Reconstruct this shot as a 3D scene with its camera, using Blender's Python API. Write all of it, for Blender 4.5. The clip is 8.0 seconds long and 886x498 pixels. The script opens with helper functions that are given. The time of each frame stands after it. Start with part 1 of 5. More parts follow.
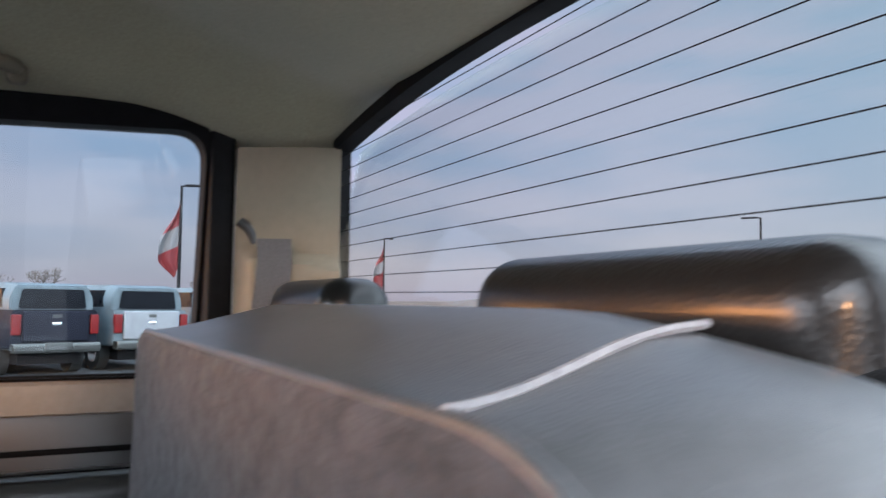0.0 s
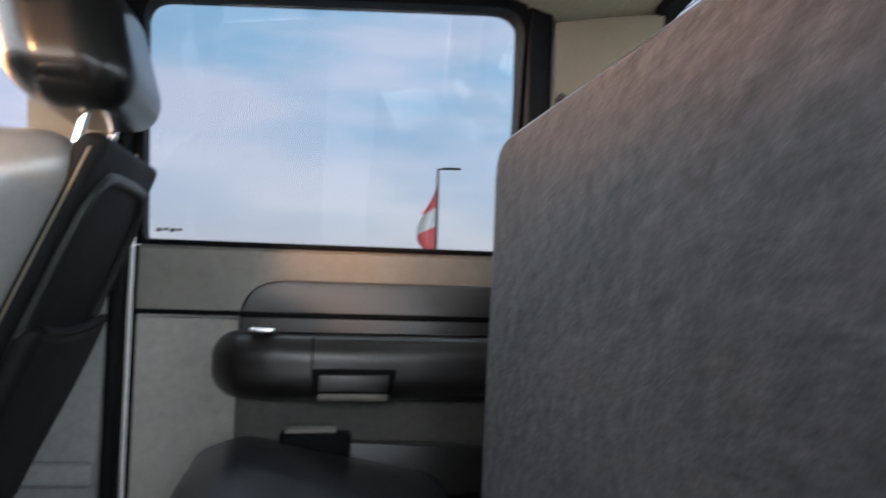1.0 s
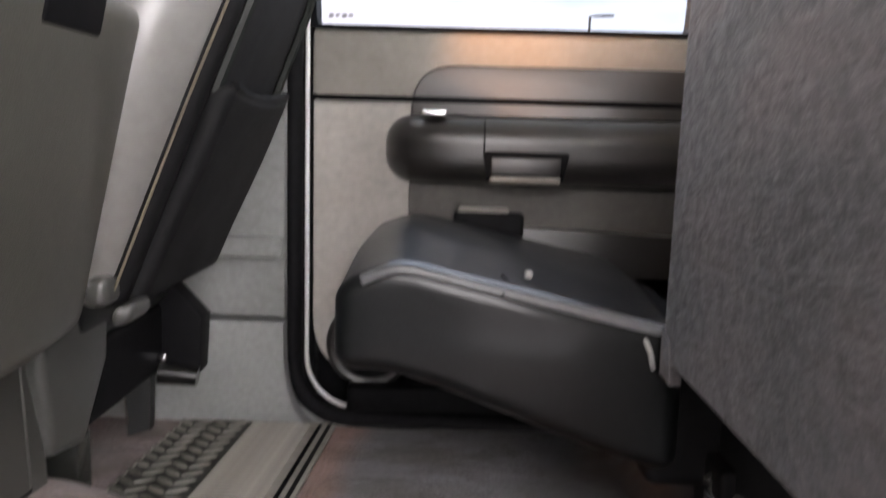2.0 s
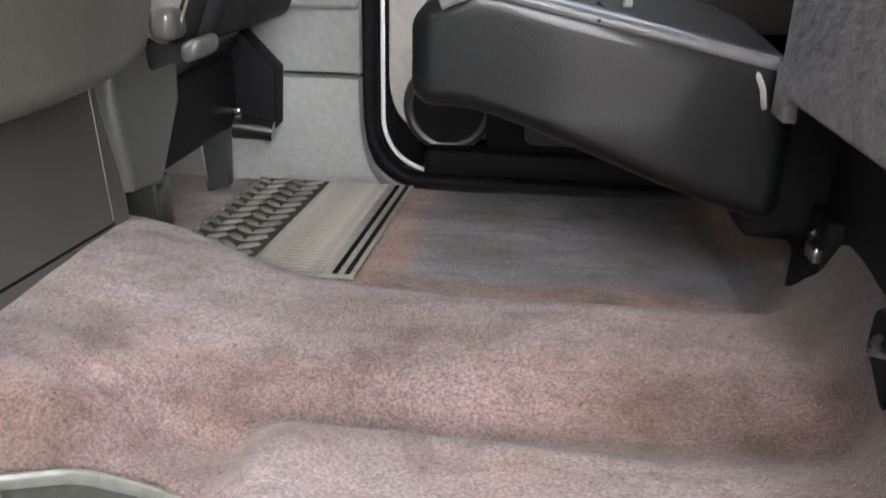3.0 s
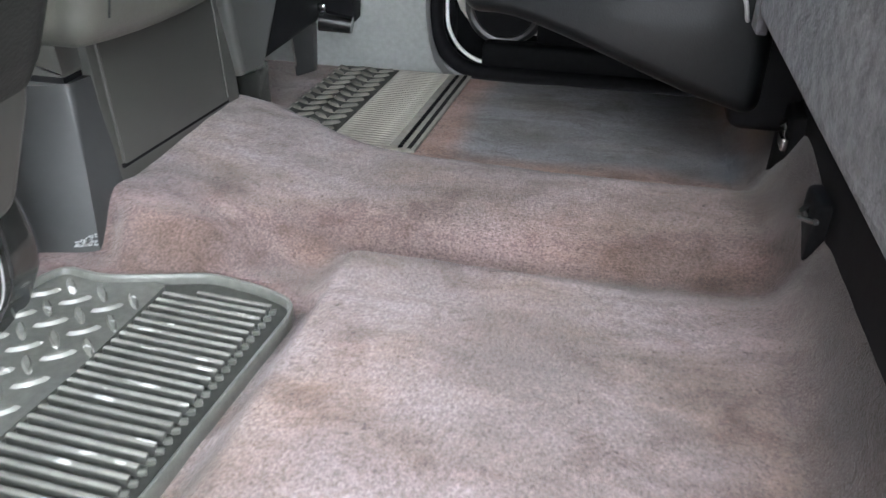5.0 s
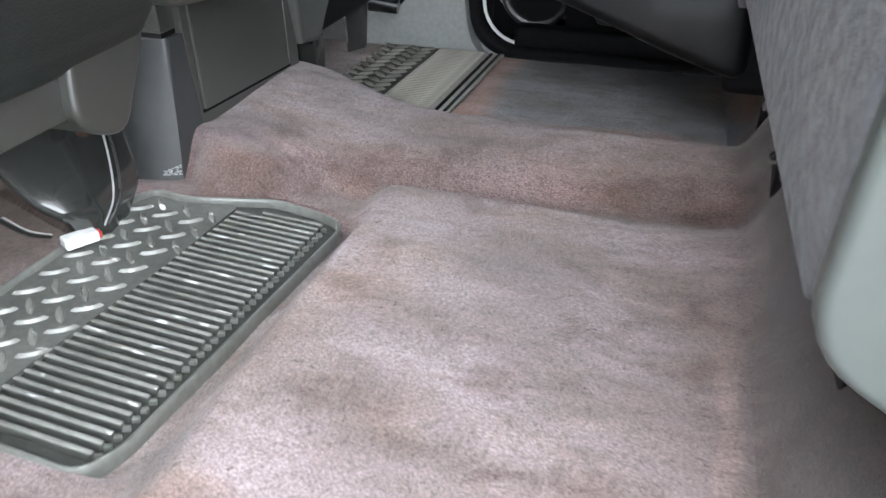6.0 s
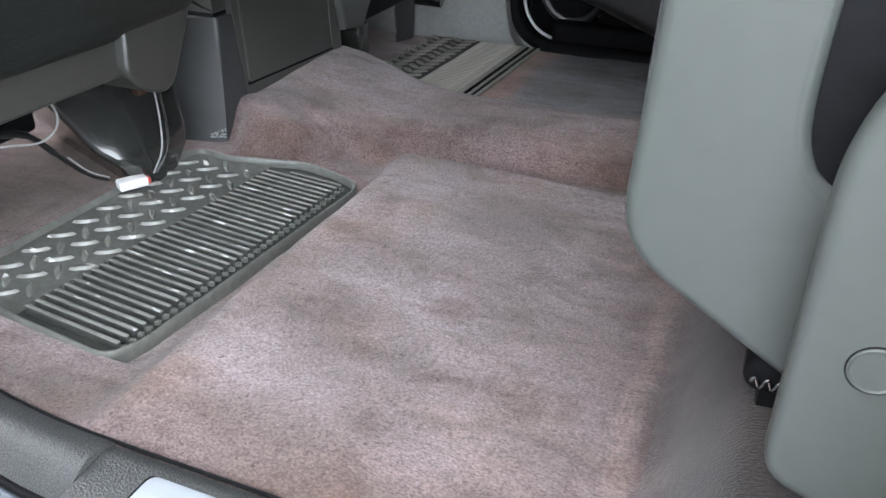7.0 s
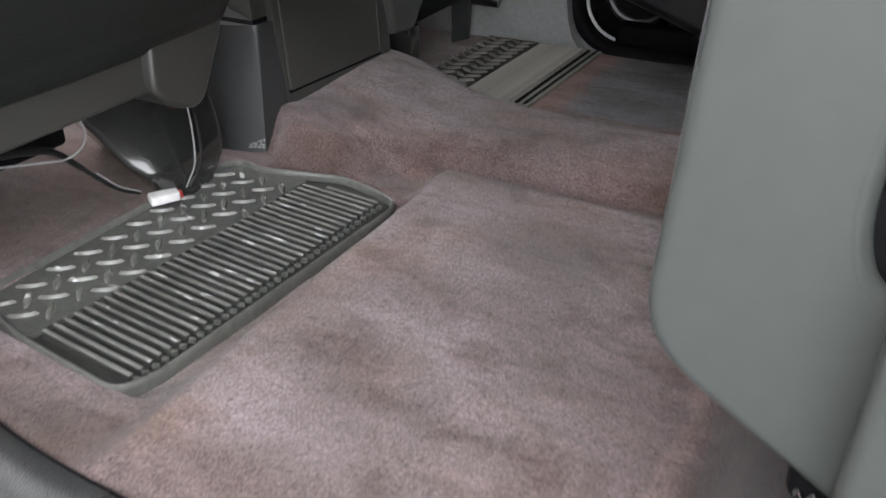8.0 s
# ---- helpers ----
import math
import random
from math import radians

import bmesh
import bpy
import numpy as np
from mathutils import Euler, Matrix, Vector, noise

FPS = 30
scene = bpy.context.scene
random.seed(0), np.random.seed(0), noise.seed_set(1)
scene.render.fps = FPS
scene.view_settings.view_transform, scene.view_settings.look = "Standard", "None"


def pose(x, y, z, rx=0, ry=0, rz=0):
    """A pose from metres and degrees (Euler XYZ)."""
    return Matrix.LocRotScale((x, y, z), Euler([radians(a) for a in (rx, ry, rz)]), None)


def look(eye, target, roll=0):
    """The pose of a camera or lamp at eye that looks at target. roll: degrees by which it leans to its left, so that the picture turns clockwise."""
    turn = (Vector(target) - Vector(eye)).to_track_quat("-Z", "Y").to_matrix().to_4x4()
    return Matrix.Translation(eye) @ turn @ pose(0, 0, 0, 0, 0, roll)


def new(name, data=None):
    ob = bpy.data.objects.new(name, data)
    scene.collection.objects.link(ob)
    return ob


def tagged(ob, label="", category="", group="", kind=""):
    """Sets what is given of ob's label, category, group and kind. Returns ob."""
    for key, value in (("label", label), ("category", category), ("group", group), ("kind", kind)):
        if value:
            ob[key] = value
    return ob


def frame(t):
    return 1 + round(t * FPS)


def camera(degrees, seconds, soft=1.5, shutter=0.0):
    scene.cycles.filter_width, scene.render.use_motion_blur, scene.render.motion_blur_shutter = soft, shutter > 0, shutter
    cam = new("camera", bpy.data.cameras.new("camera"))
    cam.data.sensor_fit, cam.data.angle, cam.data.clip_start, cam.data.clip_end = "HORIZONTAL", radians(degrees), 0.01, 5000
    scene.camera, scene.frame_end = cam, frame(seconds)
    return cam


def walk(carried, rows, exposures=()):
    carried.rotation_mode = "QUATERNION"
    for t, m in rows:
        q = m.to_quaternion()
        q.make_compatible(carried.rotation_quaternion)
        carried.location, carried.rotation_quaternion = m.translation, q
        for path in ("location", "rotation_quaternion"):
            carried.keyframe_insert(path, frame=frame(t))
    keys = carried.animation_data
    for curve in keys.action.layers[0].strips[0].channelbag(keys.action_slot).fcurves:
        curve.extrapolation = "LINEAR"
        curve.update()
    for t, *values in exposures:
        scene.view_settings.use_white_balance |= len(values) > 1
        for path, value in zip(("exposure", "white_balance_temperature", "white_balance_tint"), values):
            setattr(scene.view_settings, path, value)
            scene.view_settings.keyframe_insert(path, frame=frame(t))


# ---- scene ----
from mathutils import geometry
cam = camera(57.9, 8.0, soft=1.4, shutter=0.4)
PATH = [
    (0, (0.609, -0.156, 0.843), (1.508, 1.625, 0.979), 0.7),
    (0.3, (0.547, -0.11, 0.792), (1.368, 1.709, 0.929), 1.2),
    (0.6, (0.517, -0.08, 0.716), (1.146, 1.815, 0.835), 1.2),
    (1, (0.506, -0.071, 0.646), (0.826, 1.901, 0.728), 1.8),
    (1.5, (0.492, -0.059, 0.565), (0.57, 1.938, 0.51), 1.6),
    (2, (0.467, -0.055, 0.515), (0.436, 1.922, 0.232), 1.6),
    (2.2, (0.461, -0.050, 0.494), (0.387, 1.901, 0.061), 1.7),
    (3.3, (0.463, -0.006, 0.418), (0.241, 1.803, -0.407), 1.2),
    (3.5, (0.47, -0.013, 0.417), (0.24, 1.773, -0.454), 1.2),
    (4, (0.493, -0.063, 0.455), (0.221, 1.67, -0.505), 1.0),
    (4.5, (0.518, -0.14, 0.498), (0.206, 1.559, -0.511), 1.1),
    (6, (0.607, -0.433, 0.518), (0.152, 1.236, -0.485), 1.1),
    (6.5, (0.695, -0.502, 0.528), (0.156, 1.134, -0.488), 1.0),
    (7, (0.766, -0.537, 0.526), (0.119, 1.075, -0.465), 0.9),
    (7.5, (0.792, -0.532, 0.529), (0.054, 1.023, -0.489), 0.4),
    (8, (0.771, -0.441, 0.547), (-0.021, 1.081, -0.481), -0.1),
]
EXPOSURES = [(0, -0.13, 5950, 8), (1.0, 0.28, 6200, 6), (1.5, 0.38, 6800, 11), (2.0, 1.36, 7150, 16), (3.3, 2.02, 6800, 9), (4.5, 1.92, 6400, 6), (6.0, 1.60, 6300, 6), (7.0, 1.05, 6200, 7), (8.0, 0.62, 6650, 10)]
walk(cam, [(t, look(eye, target, roll)) for t, eye, target, roll in PATH], EXPOSURES)

# ---- light: dusk sky with thin cloud, low warm glow ahead of the cab ----
GROUND = -0.78
world = bpy.data.worlds.new("dusk_sky")
scene.world = world
world.use_nodes = True
wn, wl = world.node_tree.nodes, world.node_tree.links
wn.clear()
w_out = wn.new("ShaderNodeOutputWorld")
w_geo = wn.new("ShaderNodeTexCoord")
w_sep = wn.new("ShaderNodeSeparateXYZ")
wl.new(w_geo.outputs["Generated"], w_sep.inputs[0])
w_ramp = wn.new("ShaderNodeValToRGB")
els = w_ramp.color_ramp.elements
els[0].position, els[0].color = 0.0, (0.47, 0.40, 0.52, 1)
els[1].position, els[1].color = 1.0, (0.19, 0.29, 0.50, 1)
for at, col in ((0.10, (0.36, 0.35, 0.51, 1)), (0.25, (0.26, 0.36, 0.53, 1)), (0.5, (0.21, 0.36, 0.53, 1))):
    e = els.new(at)
    e.color = col
wl.new(w_sep.outputs["Z"], w_ramp.inputs[0])
w_map = wn.new("ShaderNodeMapping")
w_map.inputs["Scale"].default_value = (1.0, 1.0, 4.5)
wl.new(w_geo.outputs["Generated"], w_map.inputs[0])
w_noise = wn.new("ShaderNodeTexNoise")
w_noise.inputs["Scale"].default_value, w_noise.inputs["Detail"].default_value = 3.2, 7
wl.new(w_map.outputs[0], w_noise.inputs["Vector"])
w_cl = wn.new("ShaderNodeValToRGB")
w_cl.color_ramp.elements[0].position, w_cl.color_ramp.elements[1].position = 0.40, 0.62
wl.new(w_noise.outputs["Fac"], w_cl.inputs[0])
w_mix = wn.new("ShaderNodeMix")
w_mix.data_type = "RGBA"
w_mix.inputs[7].default_value = (0.58, 0.48, 0.59, 1)
w_half = wn.new("ShaderNodeMath")
w_half.operation = "MULTIPLY"
w_half.inputs[1].default_value = 0.8
wl.new(w_cl.outputs[0], w_half.inputs[0])
wl.new(w_half.outputs[0], w_mix.inputs[0])
wl.new(w_ramp.outputs[0], w_mix.inputs[6])
GLOW = Vector((0.42, -0.70, 0.58)).normalized()      # the bright evening side of the sky
w_dot = wn.new("ShaderNodeVectorMath")
w_dot.operation = "DOT_PRODUCT"
w_dot.inputs[1].default_value = GLOW
wl.new(w_geo.outputs["Generated"], w_dot.inputs[0])
w_rng = wn.new("ShaderNodeMapRange")
w_rng.interpolation_type = "SMOOTHSTEP"
w_rng.inputs[1].default_value, w_rng.inputs[2].default_value = 0.15, 1.0
w_rng.inputs[3].default_value, w_rng.inputs[4].default_value = 0.90, 10.0
wl.new(w_dot.outputs["Value"], w_rng.inputs[0])
w_warm = wn.new("ShaderNodeMix")
w_warm.data_type = "RGBA"
w_wr = wn.new("ShaderNodeMapRange")
w_wr.inputs[1].default_value, w_wr.inputs[2].default_value = -0.3, 0.5
wl.new(w_dot.outputs["Value"], w_wr.inputs[0])
wl.new(w_wr.outputs[0], w_warm.inputs[0])
w_warm.inputs[7].default_value = (0.50, 0.52, 0.56, 1)
wl.new(w_mix.outputs[2], w_warm.inputs[6])
w_bg = wn.new("ShaderNodeBackground")
w_up = wn.new("ShaderNodeMapRange")                  # thin cloud overhead is brighter than the horizon
w_up.interpolation_type = "SMOOTHSTEP"
w_up.inputs[1].default_value, w_up.inputs[2].default_value = 0.36, 0.80
w_up.inputs[3].default_value, w_up.inputs[4].default_value = 1.0, 6.0
wl.new(w_sep.outputs["Z"], w_up.inputs[0])
w_gain = wn.new("ShaderNodeMath")
w_gain.operation = "MAXIMUM"
wl.new(w_rng.outputs[0], w_gain.inputs[0])
wl.new(w_up.outputs[0], w_gain.inputs[1])
wl.new(w_gain.outputs[0], w_bg.inputs[1])
wl.new(w_warm.outputs[2], w_bg.inputs[0])
w_sky = wn.new("ShaderNodeTexSky")
w_sky.sky_type, w_sky.sun_disc = "NISHITA", False
w_sky.sun_elevation, w_sky.sun_rotation = radians(9), radians(-153)
w_bg2 = wn.new("ShaderNodeBackground")
w_bg2.inputs[1].default_value = 0.03
wl.new(w_sky.outputs[0], w_bg2.inputs[0])
SUNSET = Vector((-0.90, -0.30, 0.30)).normalized()   # brighter sky above the setting sun, beyond the windscreen
w_dot2 = wn.new("ShaderNodeVectorMath")
w_dot2.operation = "DOT_PRODUCT"
w_dot2.inputs[1].default_value = SUNSET
wl.new(w_geo.outputs["Generated"], w_dot2.inputs[0])
w_rng2 = wn.new("ShaderNodeMapRange")
w_rng2.interpolation_type = "SMOOTHSTEP"
w_rng2.inputs[1].default_value, w_rng2.inputs[2].default_value = 0.28, 0.95
w_rng2.inputs[3].default_value, w_rng2.inputs[4].default_value = 0.0, 8.0
wl.new(w_dot2.outputs["Value"], w_rng2.inputs[0])
w_bg3 = wn.new("ShaderNodeBackground")
w_bg3.inputs[0].default_value = (0.96, 0.95, 0.98, 1)
wl.new(w_rng2.outputs[0], w_bg3.inputs[1])
AFTERGLOW = Vector((-0.84, 0.54, 0.05)).normalized()   # orange band low on the horizon
w_dot3 = wn.new("ShaderNodeVectorMath")
w_dot3.operation = "DOT_PRODUCT"
w_dot3.inputs[1].default_value = AFTERGLOW
wl.new(w_geo.outputs["Generated"], w_dot3.inputs[0])
w_rng3 = wn.new("ShaderNodeMapRange")
w_rng3.interpolation_type = "SMOOTHSTEP"
w_rng3.inputs[1].default_value, w_rng3.inputs[2].default_value = 0.86, 1.0
w_rng3.inputs[3].default_value, w_rng3.inputs[4].default_value = 0.0, 42.0
wl.new(w_dot3.outputs["Value"], w_rng3.inputs[0])
w_band = wn.new("ShaderNodeMapRange")
w_band.interpolation_type = "SMOOTHSTEP"
w_band.inputs[1].default_value, w_band.inputs[2].default_value = 0.03, 0.13
w_band.inputs[3].default_value, w_band.inputs[4].default_value = 1.0, 0.0
wl.new(w_sep.outputs["Z"], w_band.inputs[0])
w_glow = wn.new("ShaderNodeMath")
w_glow.operation = "MULTIPLY"
wl.new(w_rng3.outputs[0], w_glow.inputs[0])
wl.new(w_band.outputs[0], w_glow.inputs[1])
w_bg4 = wn.new("ShaderNodeBackground")
w_bg4.inputs[0].default_value = (1.0, 0.36, 0.07, 1)
wl.new(w_glow.outputs[0], w_bg4.inputs[1])
w_add3 = wn.new("ShaderNodeAddShader")
wl.new(w_bg3.outputs[0], w_add3.inputs[0])
wl.new(w_bg4.outputs[0], w_add3.inputs[1])
w_add2 = wn.new("ShaderNodeAddShader")
wl.new(w_add3.outputs[0], w_add2.inputs[0])
wl.new(w_bg2.outputs[0], w_add2.inputs[1])
w_add = wn.new("ShaderNodeAddShader")
wl.new(w_bg.outputs[0], w_add.inputs[0])
wl.new(w_add2.outputs[0], w_add.inputs[1])
wl.new(w_add.outputs[0], w_out.inputs[0])
sun = new("sun", bpy.data.lights.new("sun", "SUN"))
sun.data.energy, sun.data.angle, sun.data.color = 2.3, radians(7.5), (1.0, 0.45, 0.15)
sun.matrix_world = look((-9, -18, 3.84), (0, 0, 0.65))


# ---- materials ----
def surface(name, col, rough=0.5, metal=0.0, var=0.2, scale=60, stain=0.2, stain_scale=5, bump=0.15, bump_scale=300, kind="noise",
            coat=0.0, coat_rough=0.05, sheen=0.0, stretch=(1, 1, 1), piece=0.0, detail=4, dist=0.002, tint=None, grain=0.25, gloss=0.5):
    """Principled surface with colour grain, larger stains, roughness change and fine relief."""
    m = bpy.data.materials.new(name)
    m.use_nodes = True
    n, l = m.node_tree.nodes, m.node_tree.links
    b = n["Principled BSDF"]
    tc = n.new("ShaderNodeTexCoord")
    mp = n.new("ShaderNodeMapping")
    mp.inputs["Scale"].default_value = stretch
    l.new(tc.outputs["Object"], mp.inputs[0])
    fine = n.new("ShaderNodeTexNoise")
    fine.inputs["Scale"].default_value, fine.inputs["Detail"].default_value = scale, detail
    big = n.new("ShaderNodeTexNoise")
    big.inputs["Scale"].default_value, big.inputs["Detail"].default_value = stain_scale, 5
    l.new(mp.outputs[0], fine.inputs["Vector"])
    l.new(mp.outputs[0], big.inputs["Vector"])

    def scaled(sock, amount, low=0.25):
        r = n.new("ShaderNodeMapRange")
        r.inputs[1].default_value, r.inputs[2].default_value = low, 1 - low
        r.inputs[3].default_value, r.inputs[4].default_value = 1 - amount, 1 + amount
        l.new(sock, r.inputs[0])
        return r.outputs[0]

    def times(a, c):
        q = n.new("ShaderNodeMath")
        q.operation = "MULTIPLY"
        l.new(a, q.inputs[0])
        l.new(c, q.inputs[1])
        return q.outputs[0]

    f = times(scaled(fine.outputs["Fac"], var, grain), scaled(big.outputs["Fac"], stain))
    if piece:
        oi = n.new("ShaderNodeObjectInfo")
        r = n.new("ShaderNodeMapRange")
        r.inputs[3].default_value, r.inputs[4].default_value = 1 - piece, 1 + piece
        l.new(oi.outputs["Random"], r.inputs[0])
        f = times(f, r.outputs[0])
    vm = n.new("ShaderNodeVectorMath")
    vm.operation = "SCALE"
    if tint:
        mx = n.new("ShaderNodeMix")
        mx.data_type = "RGBA"
        mx.inputs[6].default_value, mx.inputs[7].default_value = (*col, 1), (*tint, 1)
        rr = n.new("ShaderNodeMapRange")
        rr.inputs[1].default_value, rr.inputs[2].default_value = 0.4, 0.62
        l.new(big.outputs["Fac"], rr.inputs[0])
        l.new(rr.outputs[0], mx.inputs[0])
        l.new(mx.outputs[2], vm.inputs[0])
    else:
        vm.inputs[0].default_value = col
    l.new(f, vm.inputs[3])
    l.new(vm.outputs[0], b.inputs["Base Color"])
    rg = n.new("ShaderNodeMapRange")
    rg.inputs[1].default_value, rg.inputs[2].default_value = 0.3, 0.7
    rg.inputs[3].default_value, rg.inputs[4].default_value = max(0.02, rough * 0.85), min(1, rough * 1.15)
    l.new(big.outputs["Fac"], rg.inputs[0])
    l.new(rg.outputs[0], b.inputs["Roughness"])
    b.inputs["Metallic"].default_value = metal
    b.inputs["Specular IOR Level"].default_value = gloss
    b.inputs["Coat Weight"].default_value = coat
    b.inputs["Coat Roughness"].default_value = coat_rough
    b.inputs["Sheen Weight"].default_value = sheen
    if bump:
        if kind == "cell":
            tx = n.new("ShaderNodeTexVoronoi")
            tx.inputs["Scale"].default_value = bump_scale
            out = tx.outputs["Distance"]
        else:
            tx = n.new("ShaderNodeTexNoise")
            tx.inputs["Scale"].default_value, tx.inputs["Detail"].default_value = bump_scale, 4
            out = tx.outputs["Fac"]
        l.new(mp.outputs[0], tx.inputs["Vector"])
        bp = n.new("ShaderNodeBump")
        bp.inputs["Strength"].default_value, bp.inputs["Distance"].default_value = bump, dist
        l.new(out, bp.inputs["Height"])
        l.new(bp.outputs[0], b.inputs["Normal"])
    return m


LEATHER = surface("leather", (0.0055, 0.0066, 0.0072), 0.34, gloss=0.2, coat=0.4, coat_rough=0.12, bump=0.32, bump_scale=380, kind="cell", scale=90, dist=0.0006)
# same leather as above, paler to put window light into the colour
LEATHER_LIT = surface("lit_grey_leather", (0.098, 0.102, 0.107), 0.36, var=0.16, stain=0.30, stain_scale=8, gloss=0.5, coat=0.5, coat_rough=0.3, bump=0.35, bump_scale=420, kind="cell", scale=90, dist=0.0008)
LEATHER_GREY = surface("leather_grey", (0.016, 0.019, 0.017), 0.5, gloss=0.25, coat=0.15, coat_rough=0.3, bump=0.3, bump_scale=260, kind="cell", dist=0.001)
LEATHER_HEAD = surface("scuffed_dark_leather", (0.012, 0.012, 0.012), 0.34, gloss=0.3, coat=0.35, coat_rough=0.14, var=0.3, stain=0.3, bump=0.3, bump_scale=260, kind="cell", dist=0.001)
GLOSS_PAD = surface("glossy_black_leather", (0.010, 0.010, 0.010), 0.3, gloss=0.5, coat=0.9, coat_rough=0.06, bump=0.25, bump_scale=12, dist=0.006)
SHELL = surface("seat_back_shell", (0.080, 0.079, 0.067), 0.36, coat=0.5, coat_rough=0.22, var=0.08, stain=0.1, bump=0.2, bump_scale=400, kind="cell", dist=0.0008)
STITCH = surface("pale_stitched_seam", (0.30, 0.30, 0.31), 0.6, var=0.3, scale=200, bump=0.5, bump_scale=500)
PIPING = surface("seam_thread", (0.30, 0.30, 0.29), 0.4, bump=0.2, coat=0.4)
KICK = surface("kick_trim_plastic", (0.26, 0.265, 0.259), 0.5, var=0.12, scale=90, stain=0.15, bump=0.25, bump_scale=400, dist=0.001)
PLASTIC = surface("grey_plastic", (0.036, 0.036, 0.031), 0.44, gloss=0.7, coat=0.8, coat_rough=0.30, var=0.06, stain=0.08, bump=0.12, bump_scale=700, dist=0.0006)
PLASTIC_DARK = surface("dark_plastic", (0.035, 0.036, 0.036), 0.4, var=0.08, bump=0.12, bump_scale=700, dist=0.0006)
PLASTIC_PANEL = surface("smooth_panel_plastic", (0.064, 0.070, 0.065), 0.40, var=0.04, stain=0.06, bump=0.08, bump_scale=900, dist=0.0005)
# dark leather bolster; its bright sheen is put into a pale base
BOLSTER_SHEEN = surface("bolster_sheen_leather", (0.27, 0.262, 0.25), 0.34, var=0.08, stain=0.06, bump=0.12, bump_scale=420, kind="cell", dist=0.0004, coat=1.0, coat_rough=0.30, gloss=1.0)
TRIM = surface("grained_trim", (0.050, 0.051, 0.050), 0.38, gloss=0.8, var=0.5, scale=650, grain=0.33, detail=2, bump=0.5, bump_scale=420, kind="cell", dist=0.0012)
DOORCLOTH = surface("door_trim", (0.50, 0.473, 0.436), 0.6, var=0.1, bump=0.15, bump_scale=500)
PODCLOTH = surface("door_lower_insert", (0.115, 0.108, 0.10), 0.6, var=0.15, stain=0.2, bump=0.2, bump_scale=500)
COVER = surface("pale_seat_cover_plastic", (0.054, 0.055, 0.051), 0.36, var=0.06, coat=0.5, coat_rough=0.2, bump=0.1, bump_scale=600)
DOORTOP = surface("door_upper_trim", (0.26, 0.24, 0.215), 0.5, var=0.08, bump=0.15, bump_scale=500)
DOORPOD = surface("door_pod", (0.020, 0.018, 0.017), 0.36, gloss=0.7, coat=0.6, coat_rough=0.38, var=0.1, bump=0.1, bump_scale=500)
BEIGE = surface("beige_trim", (0.20, 0.170, 0.12), 0.55, var=0.05, stain=0.08, bump=0.1, bump_scale=500)
HEADLINER = surface("headliner_cloth", (0.345, 0.325, 0.225), 0.9, var=0.12, scale=200, stain=0.10, bump=0.25, bump_scale=500, sheen=0.3)
FELT = surface("felt", (0.052, 0.0535, 0.0585), 0.95, var=0.32, scale=70, stain=0.42, stain_scale=12, bump=0.9, bump_scale=62, sheen=0.10, dist=0.007, stretch=(1, 0.5, 1.15), grain=0.3, detail=7, tint=(0.051, 0.047, 0.050))
CARPET = surface("carpet", (0.212, 0.164, 0.157), 0.95, var=0.34, scale=400, stain=0.18, stain_scale=7, bump=0.8, bump_scale=420, sheen=0.2, dist=0.0028, grain=0.33, detail=4,
                 stretch=(0.7, 1.25, 1), tint=(0.272, 0.216, 0.220))
RUBBER = surface("mat_rubber", (0.104, 0.105, 0.094), 0.36, var=0.2, scale=120, stain=0.3, bump=0.15, bump_scale=500)
# rubber tones put lit rib tops, shaded sides and grooves into colour
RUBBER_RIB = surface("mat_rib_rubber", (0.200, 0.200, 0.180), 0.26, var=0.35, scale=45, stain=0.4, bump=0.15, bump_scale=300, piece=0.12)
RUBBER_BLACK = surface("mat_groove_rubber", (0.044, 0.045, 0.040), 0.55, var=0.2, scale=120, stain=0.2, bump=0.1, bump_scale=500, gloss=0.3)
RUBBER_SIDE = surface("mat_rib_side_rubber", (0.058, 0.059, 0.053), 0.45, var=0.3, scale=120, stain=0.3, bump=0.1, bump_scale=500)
RUBBER_RIM = surface("mat_rim_rubber", (0.130, 0.132, 0.118), 0.34, var=0.2, scale=80, stain=0.25, bump=0.15, bump_scale=400)
TREAD_FAR = surface("worn_tread_rubber", (0.150, 0.142, 0.122), 0.5, var=0.3, stain=0.3, bump=0.1, piece=0.2)
RUBBER_FAR = surface("worn_mat_rubber", (0.35, 0.325, 0.285), 0.55, var=0.2, bump=0.1)
SEAL = surface("rubber_seal", (0.008, 0.008, 0.009), 0.55, bump=0.05, gloss=0.08)
FRIT = surface("window_surround", (0.006, 0.006, 0.007), 0.6, bump=0.05, gloss=0.08)
BRIGHT = surface("bright_door_edge", (0.85, 0.85, 0.85), 0.30, 0.0, var=0.02, stain=0.05, bump=0)
HINGE = surface("pale_hinge_plastic", (0.085, 0.085, 0.08), 0.32, var=0.08, bump=0.1, coat=0.4, coat_rough=0.2)
CHROME = surface("chrome", (0.8, 0.8, 0.8), 0.18, 1.0, var=0.03, bump=0)
GLOSS_BLACK = surface("gloss_black", (0.012, 0.012, 0.012), 0.2, coat=0.6, coat_rough=0.08, bump=0)
METAL_DARK = surface("blackened_metal", (0.022, 0.023, 0.021), 0.24, 0.0, var=0.1, bump=0, coat=1.0, coat_rough=0.08)
RUST = surface("rusty_metal", (0.055, 0.026, 0.016), 0.7, 0.3)
WEBBING = surface("belt_webbing", (0.11, 0.107, 0.107), 0.8, var=0.2, scale=300, bump=0.5, bump_scale=700)
